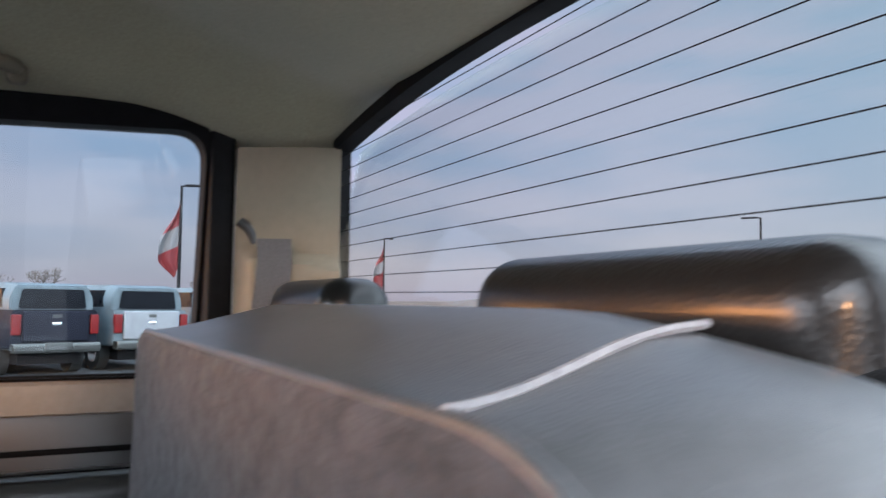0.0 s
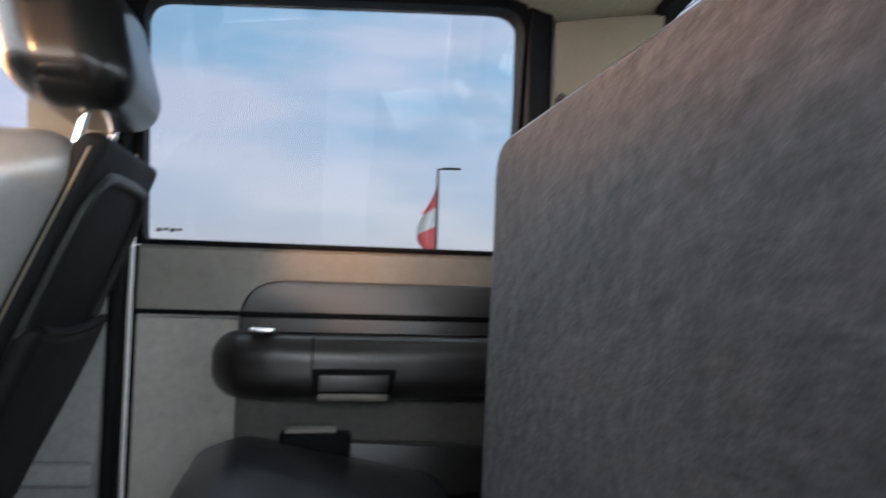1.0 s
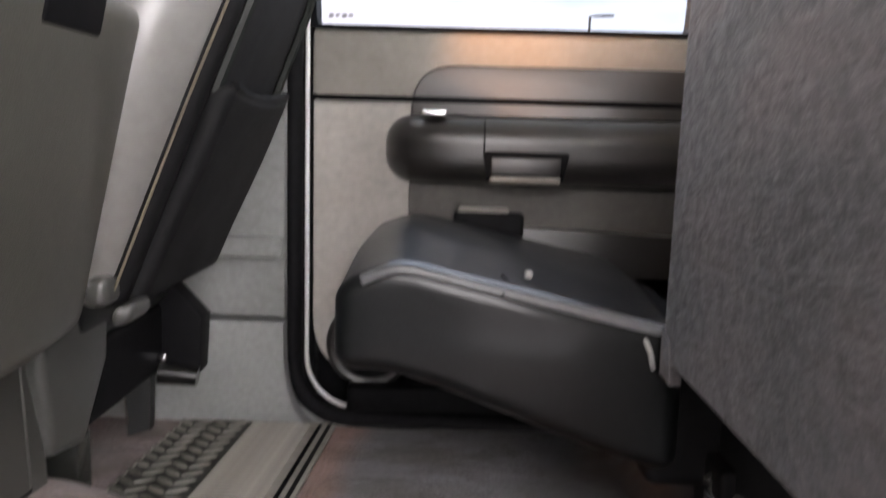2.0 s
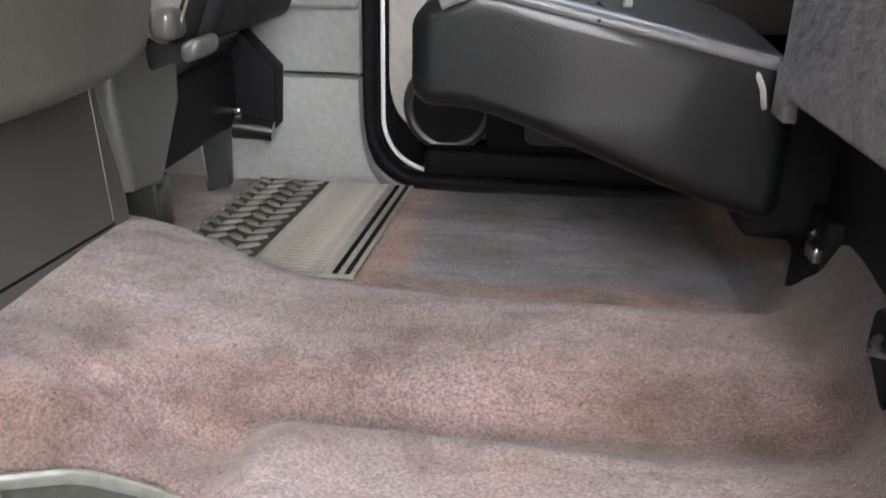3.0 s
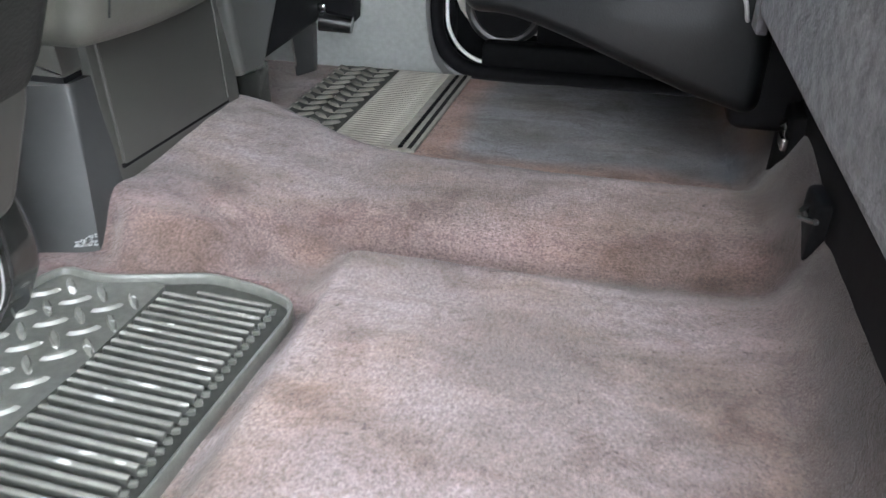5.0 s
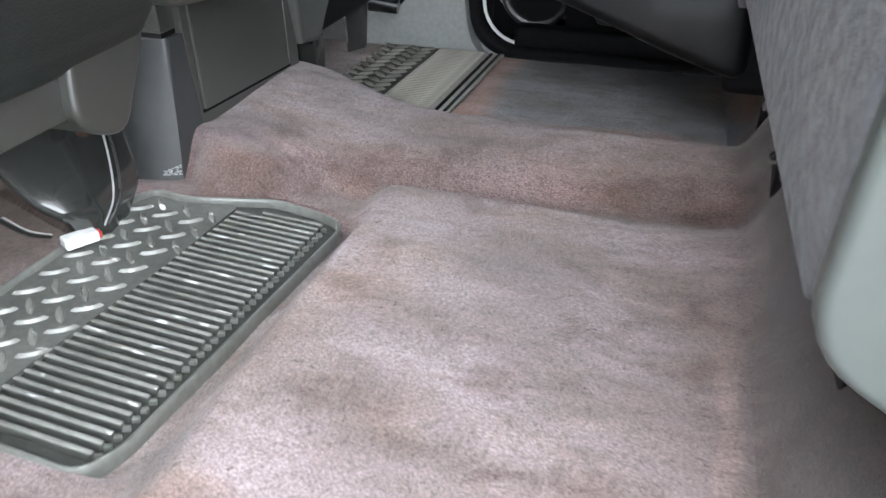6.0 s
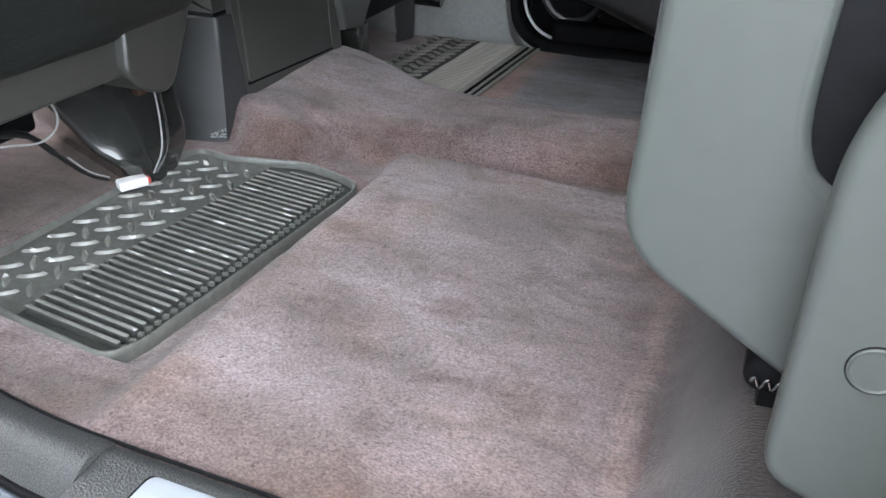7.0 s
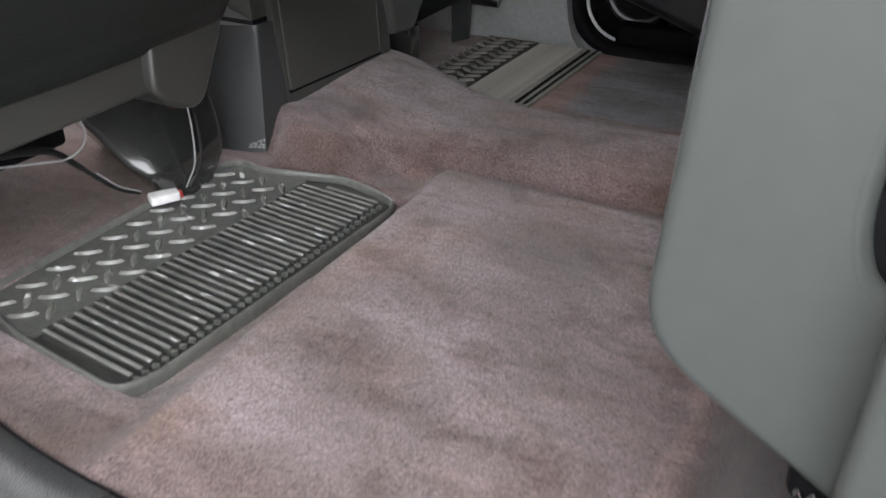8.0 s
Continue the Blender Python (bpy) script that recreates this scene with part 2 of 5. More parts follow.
PLATE = surface("brushed_plate", (0.50, 0.53, 0.57), 0.42, 0.3, var=0.04, bump=0.05, stretch=(0.05, 1, 1))
MARK = surface("plate_marking", (0.075, 0.10, 0.13), 0.45, 0.2, bump=0)
# pale strands: highlights on the black cables, modelled as wires
WIRE_GLINT = surface("wire_glint", (0.38, 0.38, 0.37), 0.3, bump=0, coat=0.6)
WIRE_BLACK = surface("black_loom", (0.012, 0.012, 0.012), 0.3, bump=0.1, coat=0.6, coat_rough=0.2)
CONNECTOR = surface("white_connector", (0.75, 0.74, 0.72), 0.4, bump=0)
RED_PLASTIC = surface("red_clip", (0.45, 0.04, 0.03), 0.4, bump=0)
POWDER = surface("white_scuff", (0.30, 0.31, 0.31), 0.9, var=0.4, scale=150, bump=0.5)
PAINT_SILVER = surface("silver_rocker_paint", (0.085, 0.10, 0.115), 0.3, 0.2, var=0.03, bump=0, coat=0.4)
ASPHALT = surface("asphalt", (0.075, 0.075, 0.08), 0.9, var=0.3, scale=8, stain=0.3, stain_scale=0.2, bump=0.3, bump_scale=40, dist=0.01)
PAINT_WHITE = surface("white_car_paint", (0.19, 0.20, 0.22), 0.4, 0, var=0.02, bump=0, gloss=0.2)
# pale blue paint; on white pickups it colours in the shaded sides
PAINT_BLUE = surface("blue_and_shaded_white_paint", (0.095, 0.120, 0.140), 0.4, 0, var=0.02, bump=0, gloss=0.2)
PAINT_BLACK = surface("black_car_paint", (0.010, 0.011, 0.018), 0.45, 0, var=0.02, bump=0, gloss=0.06)
PAINT_RED = surface("dark_red_car_paint", (0.10, 0.012, 0.022), 0.4, 0, var=0.02, bump=0, gloss=0.1)
CAR_GLASS = surface("dark_car_glass", (0.008, 0.009, 0.012), 0.3, 0, var=0.02, bump=0, gloss=0.03)
TAIL_RED = surface("tail_lamp_red", (0.11, 0.006, 0.007), 0.35, 0, var=0.05, bump=0, gloss=0.2)
TYRE = surface("tyre_rubber", (0.02, 0.02, 0.02), 0.8)
POLE_PAINT = surface("pole_paint", (0.012, 0.012, 0.014), 0.8, gloss=0.1)
FLAG_RED = surface("flag_red", (0.10, 0.005, 0.008), 0.8, bump=0.1, bump_scale=20)
FLAG_WHITE = surface("flag_white", (0.11, 0.11, 0.12), 0.8, bump=0.1, bump_scale=20)
BARK = surface("bare_twigs", (0.10, 0.085, 0.08), 0.9)
LINE_WHITE = surface("far_wall_paint", (0.5, 0.5, 0.52), 0.7, stain=0.2)


# the far footwell: a grey worn field inside a browner border
cn, cl = CARPET.node_tree.nodes, CARPET.node_tree.links
c_pos = cn.new("ShaderNodeTexCoord")
c_wob = cn.new("ShaderNodeTexNoise")
c_wob.inputs["Scale"].default_value = 7.0
cl.new(c_pos.outputs["Object"], c_wob.inputs["Vector"])
c_add = cn.new("ShaderNodeVectorMath")
c_add.operation = "MULTIPLY_ADD"
c_add.inputs[1].default_value = (0.07, 0.07, 0.0)
cl.new(c_wob.outputs["Color"], c_add.inputs[0])
cl.new(c_pos.outputs["Object"], c_add.inputs[2])
c_xyz = cn.new("ShaderNodeSeparateXYZ")
cl.new(c_add.outputs[0], c_xyz.inputs[0])


def field(edges):
    """A soft-edged rectangle in plan: (axis, from, to) for each edge."""
    out = None
    for axis, a, b in edges:
        r = cn.new("ShaderNodeMapRange")
        r.interpolation_type = "SMOOTHSTEP"
        r.inputs[1].default_value, r.inputs[2].default_value = min(a, b), max(a, b)
        r.inputs[3].default_value, r.inputs[4].default_value = (0.0, 1.0) if a < b else (1.0, 0.0)
        cl.new(c_xyz.outputs[axis], r.inputs[0])
        if out is None:
            out = r.outputs[0]
        else:
            q = cn.new("ShaderNodeMath")
            q.operation = "MULTIPLY"
            cl.new(out, q.inputs[0])
            cl.new(r.outputs[0], q.inputs[1])
            out = q.outputs[0]
    return out


def toned(sock, mask, tone):
    m = cn.new("ShaderNodeMix")
    m.data_type, m.blend_type = "RGBA", "MULTIPLY"
    m.inputs[7].default_value = (*tone, 1)
    cl.new(mask, m.inputs[0])
    cl.new(sock, m.inputs[6])
    return m.outputs[2]


c_in = cn["Principled BSDF"].inputs["Base Color"]
c_src = c_in.links[0].from_socket
c_spk = cn.new("ShaderNodeTexNoise")                 # crumbs and specks of dirt
c_spk.inputs["Scale"].default_value, c_spk.inputs["Detail"].default_value = 95.0, 2.0
cl.new(c_pos.outputs["Object"], c_spk.inputs["Vector"])
c_cut = cn.new("ShaderNodeMapRange")
c_cut.inputs[1].default_value, c_cut.inputs[2].default_value = 0.69, 0.76
cl.new(c_spk.outputs["Fac"], c_cut.inputs[0])
c_src = toned(c_src, c_cut.outputs[0], (0.45, 0.42, 0.40))
c_dirt = cn.new("ShaderNodeTexNoise")                # walked-in dirt
c_dirt.inputs["Scale"].default_value, c_dirt.inputs["Detail"].default_value = 16.0, 7.0
cl.new(c_add.outputs[0], c_dirt.inputs["Vector"])
c_cut = cn.new("ShaderNodeMapRange")
c_cut.inputs[1].default_value, c_cut.inputs[2].default_value = 0.53, 0.75
cl.new(c_dirt.outputs["Fac"], c_cut.inputs[0])
c_src = toned(c_src, c_cut.outputs[0], (0.58, 0.50, 0.46))
for turn, size, low, high, tone in (((0.22, 1.0, 1.0), 46.0, 0.50, 0.72, (0.72, 0.68, 0.66)), ((0.3, 1.0, 1.0), 34.0, 0.52, 0.70, (1.20, 1.18, 1.16)), ((0.6, 1.0, 1.0), 9.0, 0.48, 0.66, (0.88, 0.82, 0.74)),
                                    ((1.0, 0.8, 1.0), 150.0, 0.50, 0.68, (0.80, 0.78, 0.76)), ((1.0, 1.0, 1.0), 260.0, 0.50, 0.64, (0.74, 0.72, 0.71)), ((1.0, 0.9, 1.0), 210.0, 0.55, 0.70, (1.20, 1.19, 1.18))):
    c_map = cn.new("ShaderNodeMapping")              # brushed pile: streaks that lie along the cab, paler and darker tufts
    c_map.inputs["Rotation"].default_value = (0, 0, 0.12)
    c_map.inputs["Scale"].default_value = turn
    cl.new(c_add.outputs[0], c_map.inputs[0])
    c_nap = cn.new("ShaderNodeTexNoise")
    c_nap.inputs["Scale"].default_value, c_nap.inputs["Detail"].default_value = size, 6.0
    cl.new(c_map.outputs[0], c_nap.inputs["Vector"])
    c_cut = cn.new("ShaderNodeMapRange")
    c_cut.inputs[1].default_value, c_cut.inputs[2].default_value = low, high
    cl.new(c_nap.outputs["Fac"], c_cut.inputs[0])
    c_src = toned(c_src, c_cut.outputs[0], tone)
# both tones lifted to make up for weak light in the far footwell
c_src = toned(c_src, field([("X", 0.25, 0.29), ("Y", 0.86, 0.92), ("X", 0.80, 0.74)]), (1.42, 1.10, 0.92))
c_src = toned(c_src, field([("X", 0.31, 0.37), ("Y", 0.95, 1.02), ("X", 0.82, 0.78)]), (0.60, 0.96, 1.24))
c_src = toned(c_src, field([("X", 0.58, 0.72), ("Y", 0.93, 1.02)]), (0.45, 0.46, 0.48))   # shade under the far cushion put into the colour
c_src = toned(c_src, field([("X", 0.10, 0.26), ("Y", 0.598, 0.640), ("Y", 0.735, 0.655)]), (0.68, 0.62, 0.60))   # darker carpet beside the tunnel
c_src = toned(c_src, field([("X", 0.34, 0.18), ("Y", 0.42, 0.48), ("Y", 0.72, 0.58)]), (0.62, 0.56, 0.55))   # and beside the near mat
c_src = toned(c_src, field([("X", 0.18, 0.23), ("X", 0.40, 0.28), ("Y", 0.02, 0.10), ("Y", 0.44, 0.34)]), (1.22, 1.20, 1.17))   # paler pile beside the mat
# darker towards the folded seat: its shade and dirt in one tone
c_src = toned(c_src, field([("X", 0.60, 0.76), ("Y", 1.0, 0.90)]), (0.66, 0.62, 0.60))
c_src = toned(c_src, field([("X", 0.738, 0.822), ("Y", 1.05, 0.95)]), (0.225, 0.205, 0.195))   # strip beyond the crease, darkened as seat shade and dirt
c_src = toned(c_src, field([("X", 0.735, 0.748), ("X", 0.775, 0.757), ("Y", 0.45, 0.30)]), (1.30, 1.26, 1.22))   # paler line along the crease
c_src = toned(c_src, field([("X", -0.02, -0.10), ("Y", 0.48, 0.42)]), (0.66, 0.58, 0.47))   # darker and browner under the front seat
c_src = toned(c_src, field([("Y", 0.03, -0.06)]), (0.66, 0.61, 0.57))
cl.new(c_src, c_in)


# pale scuffs and painted glints on the mat's ribs and treads
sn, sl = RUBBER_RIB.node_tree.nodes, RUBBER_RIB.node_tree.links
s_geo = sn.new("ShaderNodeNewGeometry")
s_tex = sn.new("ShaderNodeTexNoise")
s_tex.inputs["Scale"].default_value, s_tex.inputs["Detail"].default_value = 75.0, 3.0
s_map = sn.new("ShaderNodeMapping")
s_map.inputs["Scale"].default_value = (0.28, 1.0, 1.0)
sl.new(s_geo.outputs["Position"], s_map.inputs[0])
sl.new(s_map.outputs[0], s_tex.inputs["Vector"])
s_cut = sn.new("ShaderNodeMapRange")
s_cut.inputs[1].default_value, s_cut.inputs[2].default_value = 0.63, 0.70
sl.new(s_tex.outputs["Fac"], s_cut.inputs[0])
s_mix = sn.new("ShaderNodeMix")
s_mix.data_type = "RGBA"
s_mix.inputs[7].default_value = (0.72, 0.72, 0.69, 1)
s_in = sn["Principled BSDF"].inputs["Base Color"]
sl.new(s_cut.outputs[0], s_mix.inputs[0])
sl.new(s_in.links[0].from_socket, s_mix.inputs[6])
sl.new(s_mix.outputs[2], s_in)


def glass(name, tone=(1, 1, 1)):
    m = bpy.data.materials.new(name)
    m.use_nodes = True
    n, l = m.node_tree.nodes, m.node_tree.links
    n.clear()
    o = n.new("ShaderNodeOutputMaterial")
    t = n.new("ShaderNodeBsdfTransparent")
    t.inputs[0].default_value = (*tone, 1)
    g = n.new("ShaderNodeBsdfGlossy")
    g.inputs["Roughness"].default_value = 0.02
    w = n.new("ShaderNodeLayerWeight")
    w.inputs[0].default_value = 0.5
    p = n.new("ShaderNodeMath")
    p.operation, p.inputs[1].default_value = "POWER", 4.0
    f = n.new("ShaderNodeMath")
    f.operation, f.inputs[1].default_value, f.inputs[2].default_value = "MULTIPLY_ADD", 0.6, 0.035
    l.new(w.outputs["Facing"], p.inputs[0])
    l.new(p.outputs[0], f.inputs[0])
    x = n.new("ShaderNodeMixShader")
    l.new(f.outputs[0], x.inputs[0])
    l.new(t.outputs[0], x.inputs[1])
    l.new(g.outputs[0], x.inputs[2])
    l.new(x.outputs[0], o.inputs[0])
    return m


GLASS = glass("window_glass", (0.95, 0.98, 0.98))
GLASS_SIDE = glass("tinted_side_glass", (0.87, 0.93, 0.94))


# ---- mesh helpers ----
def origin(ob):
    v = Vector((0, 0, 0))
    while ob:
        v = v + ob.location
        ob = ob.parent
    return v


def thing(name, at, label, category, group="", kind=""):
    ob = new(name)
    ob.location = at
    ob.empty_display_size = 0.05
    return tagged(ob, label, category, group, kind)


def mesh_of(name, bm, material, shift, smooth=True):
    bmesh.ops.recalc_face_normals(bm, faces=bm.faces)
    bmesh.ops.translate(bm, verts=bm.verts, vec=-shift)
    me = bpy.data.meshes.new(name)
    bm.to_mesh(me)
    bm.free()
    me.materials.append(material)
    if smooth:
        me.shade_smooth()
        me.set_sharp_from_angle(angle=radians(38))
    return me


def part(name, bm, material, parent, label=""):
    """One mesh under a thing or a part; the bmesh is given in world metres."""
    ob = new(name, mesh_of(name, bm, material, origin(parent)))
    ob.parent = parent
    return tagged(ob, label)


def whole(name, bm, material, label, category, kind="structure", group=""):
    """One top-level mesh."""
    ob = new(name, mesh_of(name, bm, material, Vector((0, 0, 0))))
    return tagged(ob, label, category, group, kind)


def piece(name, me, parent, at, turn=0.0, lean=0.0):
    """A small repeated piece that shares its mesh."""
    ob = new(name, me)
    ob.parent = parent
    ob.location = Vector(at) - origin(parent)
    ob.rotation_euler = (Matrix.Rotation(lean, 3, 'Y') @ Matrix.Rotation(turn, 3, 'Z')).to_euler()
    return ob


def rbox(lo, hi, r, n=4, mid=6, f=None, bm=None):
    """A box with rounded edges of radius r, optionally bent by f(v)."""
    bm = bm or bmesh.new()
    lo, hi = Vector(lo), Vector(hi)
    r = min(r, *[(hi[i] - lo[i]) * 0.499 for i in range(3)])
    steps = []
    for i in range(3):
        a = [lo[i] + r * k / n for k in range(n)]
        c = [hi[i] - r * k / n for k in range(n)][::-1]
        m0, m1 = lo[i] + r, hi[i] - r
        steps.append(a + [m0 + (m1 - m0) * k / mid for k in range(mid + 1)] + c)
    made = {}

    def vert(p):
        key = tuple(round(q, 6) for q in p)
        if key not in made:
            v = Vector(p)
            c = Vector([min(max(v[i], lo[i] + r), hi[i] - r) for i in range(3)])
            d = v - c
            v = c + d.normalized() * r if d.length > 1e-9 else v
            made[key] = bm.verts.new(f(v) if f else v)
        return made[key]

    for ax in range(3):
        u, w = (ax + 1) % 3, (ax + 2) % 3
        for side in (lo[ax], hi[ax]):
            for a in range(len(steps[u]) - 1):
                for b in range(len(steps[w]) - 1):
                    q = []
                    for da, db in ((0, 0), (1, 0), (1, 1), (0, 1)):
                        p = [0, 0, 0]
                        p[ax], p[u], p[w] = side, steps[u][a + da], steps[w][b + db]
                        q.append(vert(p))
                    bm.faces.new(q)
    return bm


def box(lo, hi, bev=0.0, seg=2, bm=None):
    """A plain box with small bevels."""
    own = bmesh.new()
    vs = [own.verts.new((x, y, z)) for x in (lo[0], hi[0]) for y in (lo[1], hi[1]) for z in (lo[2], hi[2])]
    for q in ((0, 1, 3, 2), (4, 6, 7, 5), (0, 4, 5, 1), (2, 3, 7, 6), (0, 2, 6, 4), (1, 5, 7, 3)):
        own.faces.new([vs[i] for i in q])
    if bev:
        bmesh.ops.bevel(own, geom=own.edges[:], offset=bev, segments=seg, profile=0.6, affect="EDGES")
    return own if bm is None else merge(bm, own)


def merge(bm, other):
    made = {v: bm.verts.new(v.co) for v in other.verts}
    for fc in other.faces:
        bm.faces.new([made[v] for v in fc.verts])
    other.free()
    return bm


def prism(poly, axis, a, b, bev=0.0, seg=2, bm=None, f=None):
    """A polygon in the other two axes, drawn out along one axis from a to b."""
    own = bmesh.new()
    u, w = [i for i in range(3) if i != axis]
    rings = []
    for t in (a, b):
        ring = []
        for p in poly:
            c = [0, 0, 0]
            c[axis], c[u], c[w] = t, p[0], p[1]
            ring.append(own.verts.new(c))
        rings.append(ring)
    own.faces.new(rings[0])
    own.faces.new(rings[1][::-1])
    k = len(poly)
    for i in range(k):
        own.faces.new((rings[0][i], rings[1][i], rings[1][(i + 1) % k], rings[0][(i + 1) % k]))
    if bev:
        bmesh.ops.recalc_face_normals(own, faces=own.faces)
        caps = [e for e in own.edges if abs(e.verts[0].co[axis] - e.verts[1].co[axis]) < 1e-7]
        bmesh.ops.bevel(own, geom=caps, offset=bev, segments=seg, profile=0.6, affect="EDGES")
    if f:
        for v in own.verts:
            v.co = f(v.co)
    return own if bm is None else merge(bm, own)


def rounded(poly, r, seg=5):
    """A closed 2D outline with its corners rounded; r is one radius or one per corner."""
    out, k = [], len(poly)
    for i in range(k):
        p, a, b = Vector(poly[i]), Vector(poly[i - 1]), Vector(poly[(i + 1) % k])
        rr = r[i] if isinstance(r, (list, tuple)) else r
        da, db = (a - p), (b - p)
        cut = min(rr, da.length * 0.49, db.length * 0.49)
        if cut < 1e-5:
            out.append(tuple(p))
            continue
        s, e = p + da.normalized() * cut, p + db.normalized() * cut
        for j in range(seg + 1):
            t = j / seg
            out.append(tuple(s * (1 - t) ** 2 + p * 2 * t * (1 - t) + e * t ** 2))
    return out


def tube(points, r, seg=8, bm=None, close=False, flat=1.0):
    """A round bar along a line of points; r is one radius or one per point."""
    bm = bm or bmesh.new()
    pts = [Vector(p) for p in points]
    k, rings = len(pts), []
    side = None
    for i, p in enumerate(pts):
        d = (pts[(i + 1) % k] if close or i < k - 1 else p) - (pts[i - 1] if close or i > 0 else p)
        d.normalize()
        if side is None:
            side = d.cross(Vector((0, 0, 1)) if abs(d.z) < 0.9 else Vector((1, 0, 0))).normalized()
        side = (side - d * side.dot(d)).normalized()
        up = d.cross(side)
        rr = r[i] if isinstance(r, (list, tuple)) else r
        rings.append([bm.verts.new(p + (side * math.cos(a) + up * math.sin(a) * flat) * rr) for a in [2 * math.pi * j / seg for j in range(seg)]])
    for i in range(k if close else k - 1):
        a, b = rings[i], rings[(i + 1) % k]
        for j in range(seg):
            bm.faces.new((a[j], a[(j + 1) % seg], b[(j + 1) % seg], b[j]))
    if not close:
        bm.faces.new(rings[0][::-1])
        bm.faces.new(rings[-1])
    return bm


def bow(points, n=8):
    """A smooth line through the points."""
    p = [Vector(q) for q in points]
    p = [p[0] * 2 - p[1]] + p + [p[-1] * 2 - p[-2]]
    out = []
    for i in range(1, len(p) - 2):
        for j in range(n):
            t = j / n
            out.append(0.5 * ((2 * p[i]) + (p[i + 1] - p[i - 1]) * t + (2 * p[i - 1] - 5 * p[i] + 4 * p[i + 1] - p[i + 2]) * t * t
                              + (3 * p[i] - p[i - 1] - 3 * p[i + 1] + p[i + 2]) * t ** 3))
    return out + [p[-2]]


def sheet(us, vs, f, thick=None, bm=None):
    """A surface f(u, v); with thick, a vector, it gets a second side and edges."""
    bm = bm or bmesh.new()
    def lay(off):
        return [[bm.verts.new(Vector(f(u, v)) + off) for v in vs] for u in us]
    top = lay(Vector((0, 0, 0)))
    for i in range(len(us) - 1):
        for j in range(len(vs) - 1):
            bm.faces.new((top[i][j], top[i + 1][j], top[i + 1][j + 1], top[i][j + 1]))
    if thick is not None:
        low = lay(Vector(thick))
        for i in range(len(us) - 1):
            for j in range(len(vs) - 1):
                bm.faces.new((low[i][j], low[i][j + 1], low[i + 1][j + 1], low[i + 1][j]))
        rim = [(i, 0) for i in range(len(us))] + [(len(us) - 1, j) for j in range(1, len(vs))] \
            + [(i, len(vs) - 1) for i in range(len(us) - 2, -1, -1)] + [(0, j) for j in range(len(vs) - 2, 0, -1)]
        for a, b in zip(rim, rim[1:] + rim[:1]):
            bm.faces.new((top[a[0]][a[1]], low[a[0]][a[1]], low[b[0]][b[1]], top[b[0]][b[1]]))
    return bm


def span(a, b, n):
    return [a + (b - a) * i / n for i in range(n + 1)]


def ease(a, b, v):
    t = min(1, max(0, (v - a) / (b - a)))
    return t * t * (3 - 2 * t)


# ---- the cab: floor, sides, roof ----
MID = 0.595          # centre line of the cab


def carpet_height(x, y):
    """Height of the moulded carpet: footwells, tunnel, rise under the back seat."""
    foot = 0.575 - 0.106 * ease(0.24, 0.03, x) + 0.026 * ease(-0.005, -0.045, x)
    side, steep = 0.105 - 0.042 * ease(0.2, 0.05, x), 0.56 + 0.24 * ease(0.2, 0.03, x)
    crest = 0.775 + 0.11 * ease(0.32, -0.06, x)
    top = 0.048 + 0.030 * ease(0.22, -0.04, x)
    z = top * (steep * ease(foot, foot + side, y) + (1 - steep) * ease(foot + 0.02, crest - 0.01, y))
    z *= 1 - ease(crest - 0.01, crest + 0.13, y)
    z -= 0.018 * ease(crest, crest + 0.14, y)
    z += 0.115 * ease(0.735, 0.815, x) + 0.0045 * math.exp(-((x - 0.722 - 0.02 * y) / 0.011) ** 2) * ease(0.75, 0.55, y) * ease(0.0, 0.12, y)
    right = 0.182 + 0.068 * y
    edge_y = 0.456 + 0.052 * ease(-0.03, 0.11, x) - 0.014 * ease(0.16, 0.21, x)
    under = ease(-0.084, -0.066, x) * ease(right + 0.045, right - 0.014, x) * ease(edge_y + 0.010, edge_y - 0.006, y) * ease(-0.026, -0.010, y)
    rise = ease(0.205, 0.262, x)
    z -= 0.018 * math.exp(-((y - 0.607) / 0.022) ** 2) * ease(0.19, 0.25, x) * (1 - 0.6 * ease(0.35, 0.75, x))
    well = (0.006 - 0.10 * (max(x, -0.1) + 0.06)) * (1 - rise) + 0.0150 * rise * (1 - 0.80 * ease(0.33, 0.64, x))
    z += well * ease(0.600, 0.566, y) * ease(-0.15, -0.04, y)
    z += (min(0.0, -0.011 - 0.104 * (x + 0.06) - z)) * under
    z -= 0.004 * ease(-0.10, -0.145, y)
    z += 0.004 * (noise.noise((x * 5, y * 5, 1.3))) + 0.0016 * noise.noise((x * 22, y * 22, 5.0))
    return z


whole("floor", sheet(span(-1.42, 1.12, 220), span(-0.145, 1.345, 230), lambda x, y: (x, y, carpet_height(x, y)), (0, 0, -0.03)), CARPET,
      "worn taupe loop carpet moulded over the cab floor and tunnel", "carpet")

bm = box((-1.5, 1.42, -0.25), (0.165, 1.50, 0.69), 0.006)
box((0.02, 1.41, 0.692), (0.165, 1.49, 1.19), 0.006, bm=bm)
box((0.93, 1.40, -0.25), (1.118, 1.50, 1.19), 0.006, bm=bm)
box((0.167, 1.425, -0.25), (0.928, 1.52, -0.035), 0.006, bm=bm)
box((-1.5, 1.38, 1.192), (1.12, 1.48, 1.30), 0.006, bm=bm)
box((0.166, 1.400, -0.25), (0.32, 1.423, -0.012), 0.004, bm=bm)
whole("wall_east", bm, DOORCLOTH, "grey steel side of the cab with trim", "cab wall")
bm = box((-1.5, -0.32, -0.25), (-0.102, -0.235, 0.70), 0.006)
box((-0.10, -0.315, -0.25), (0.02, -0.23, 1.19), 0.006, bm=bm)
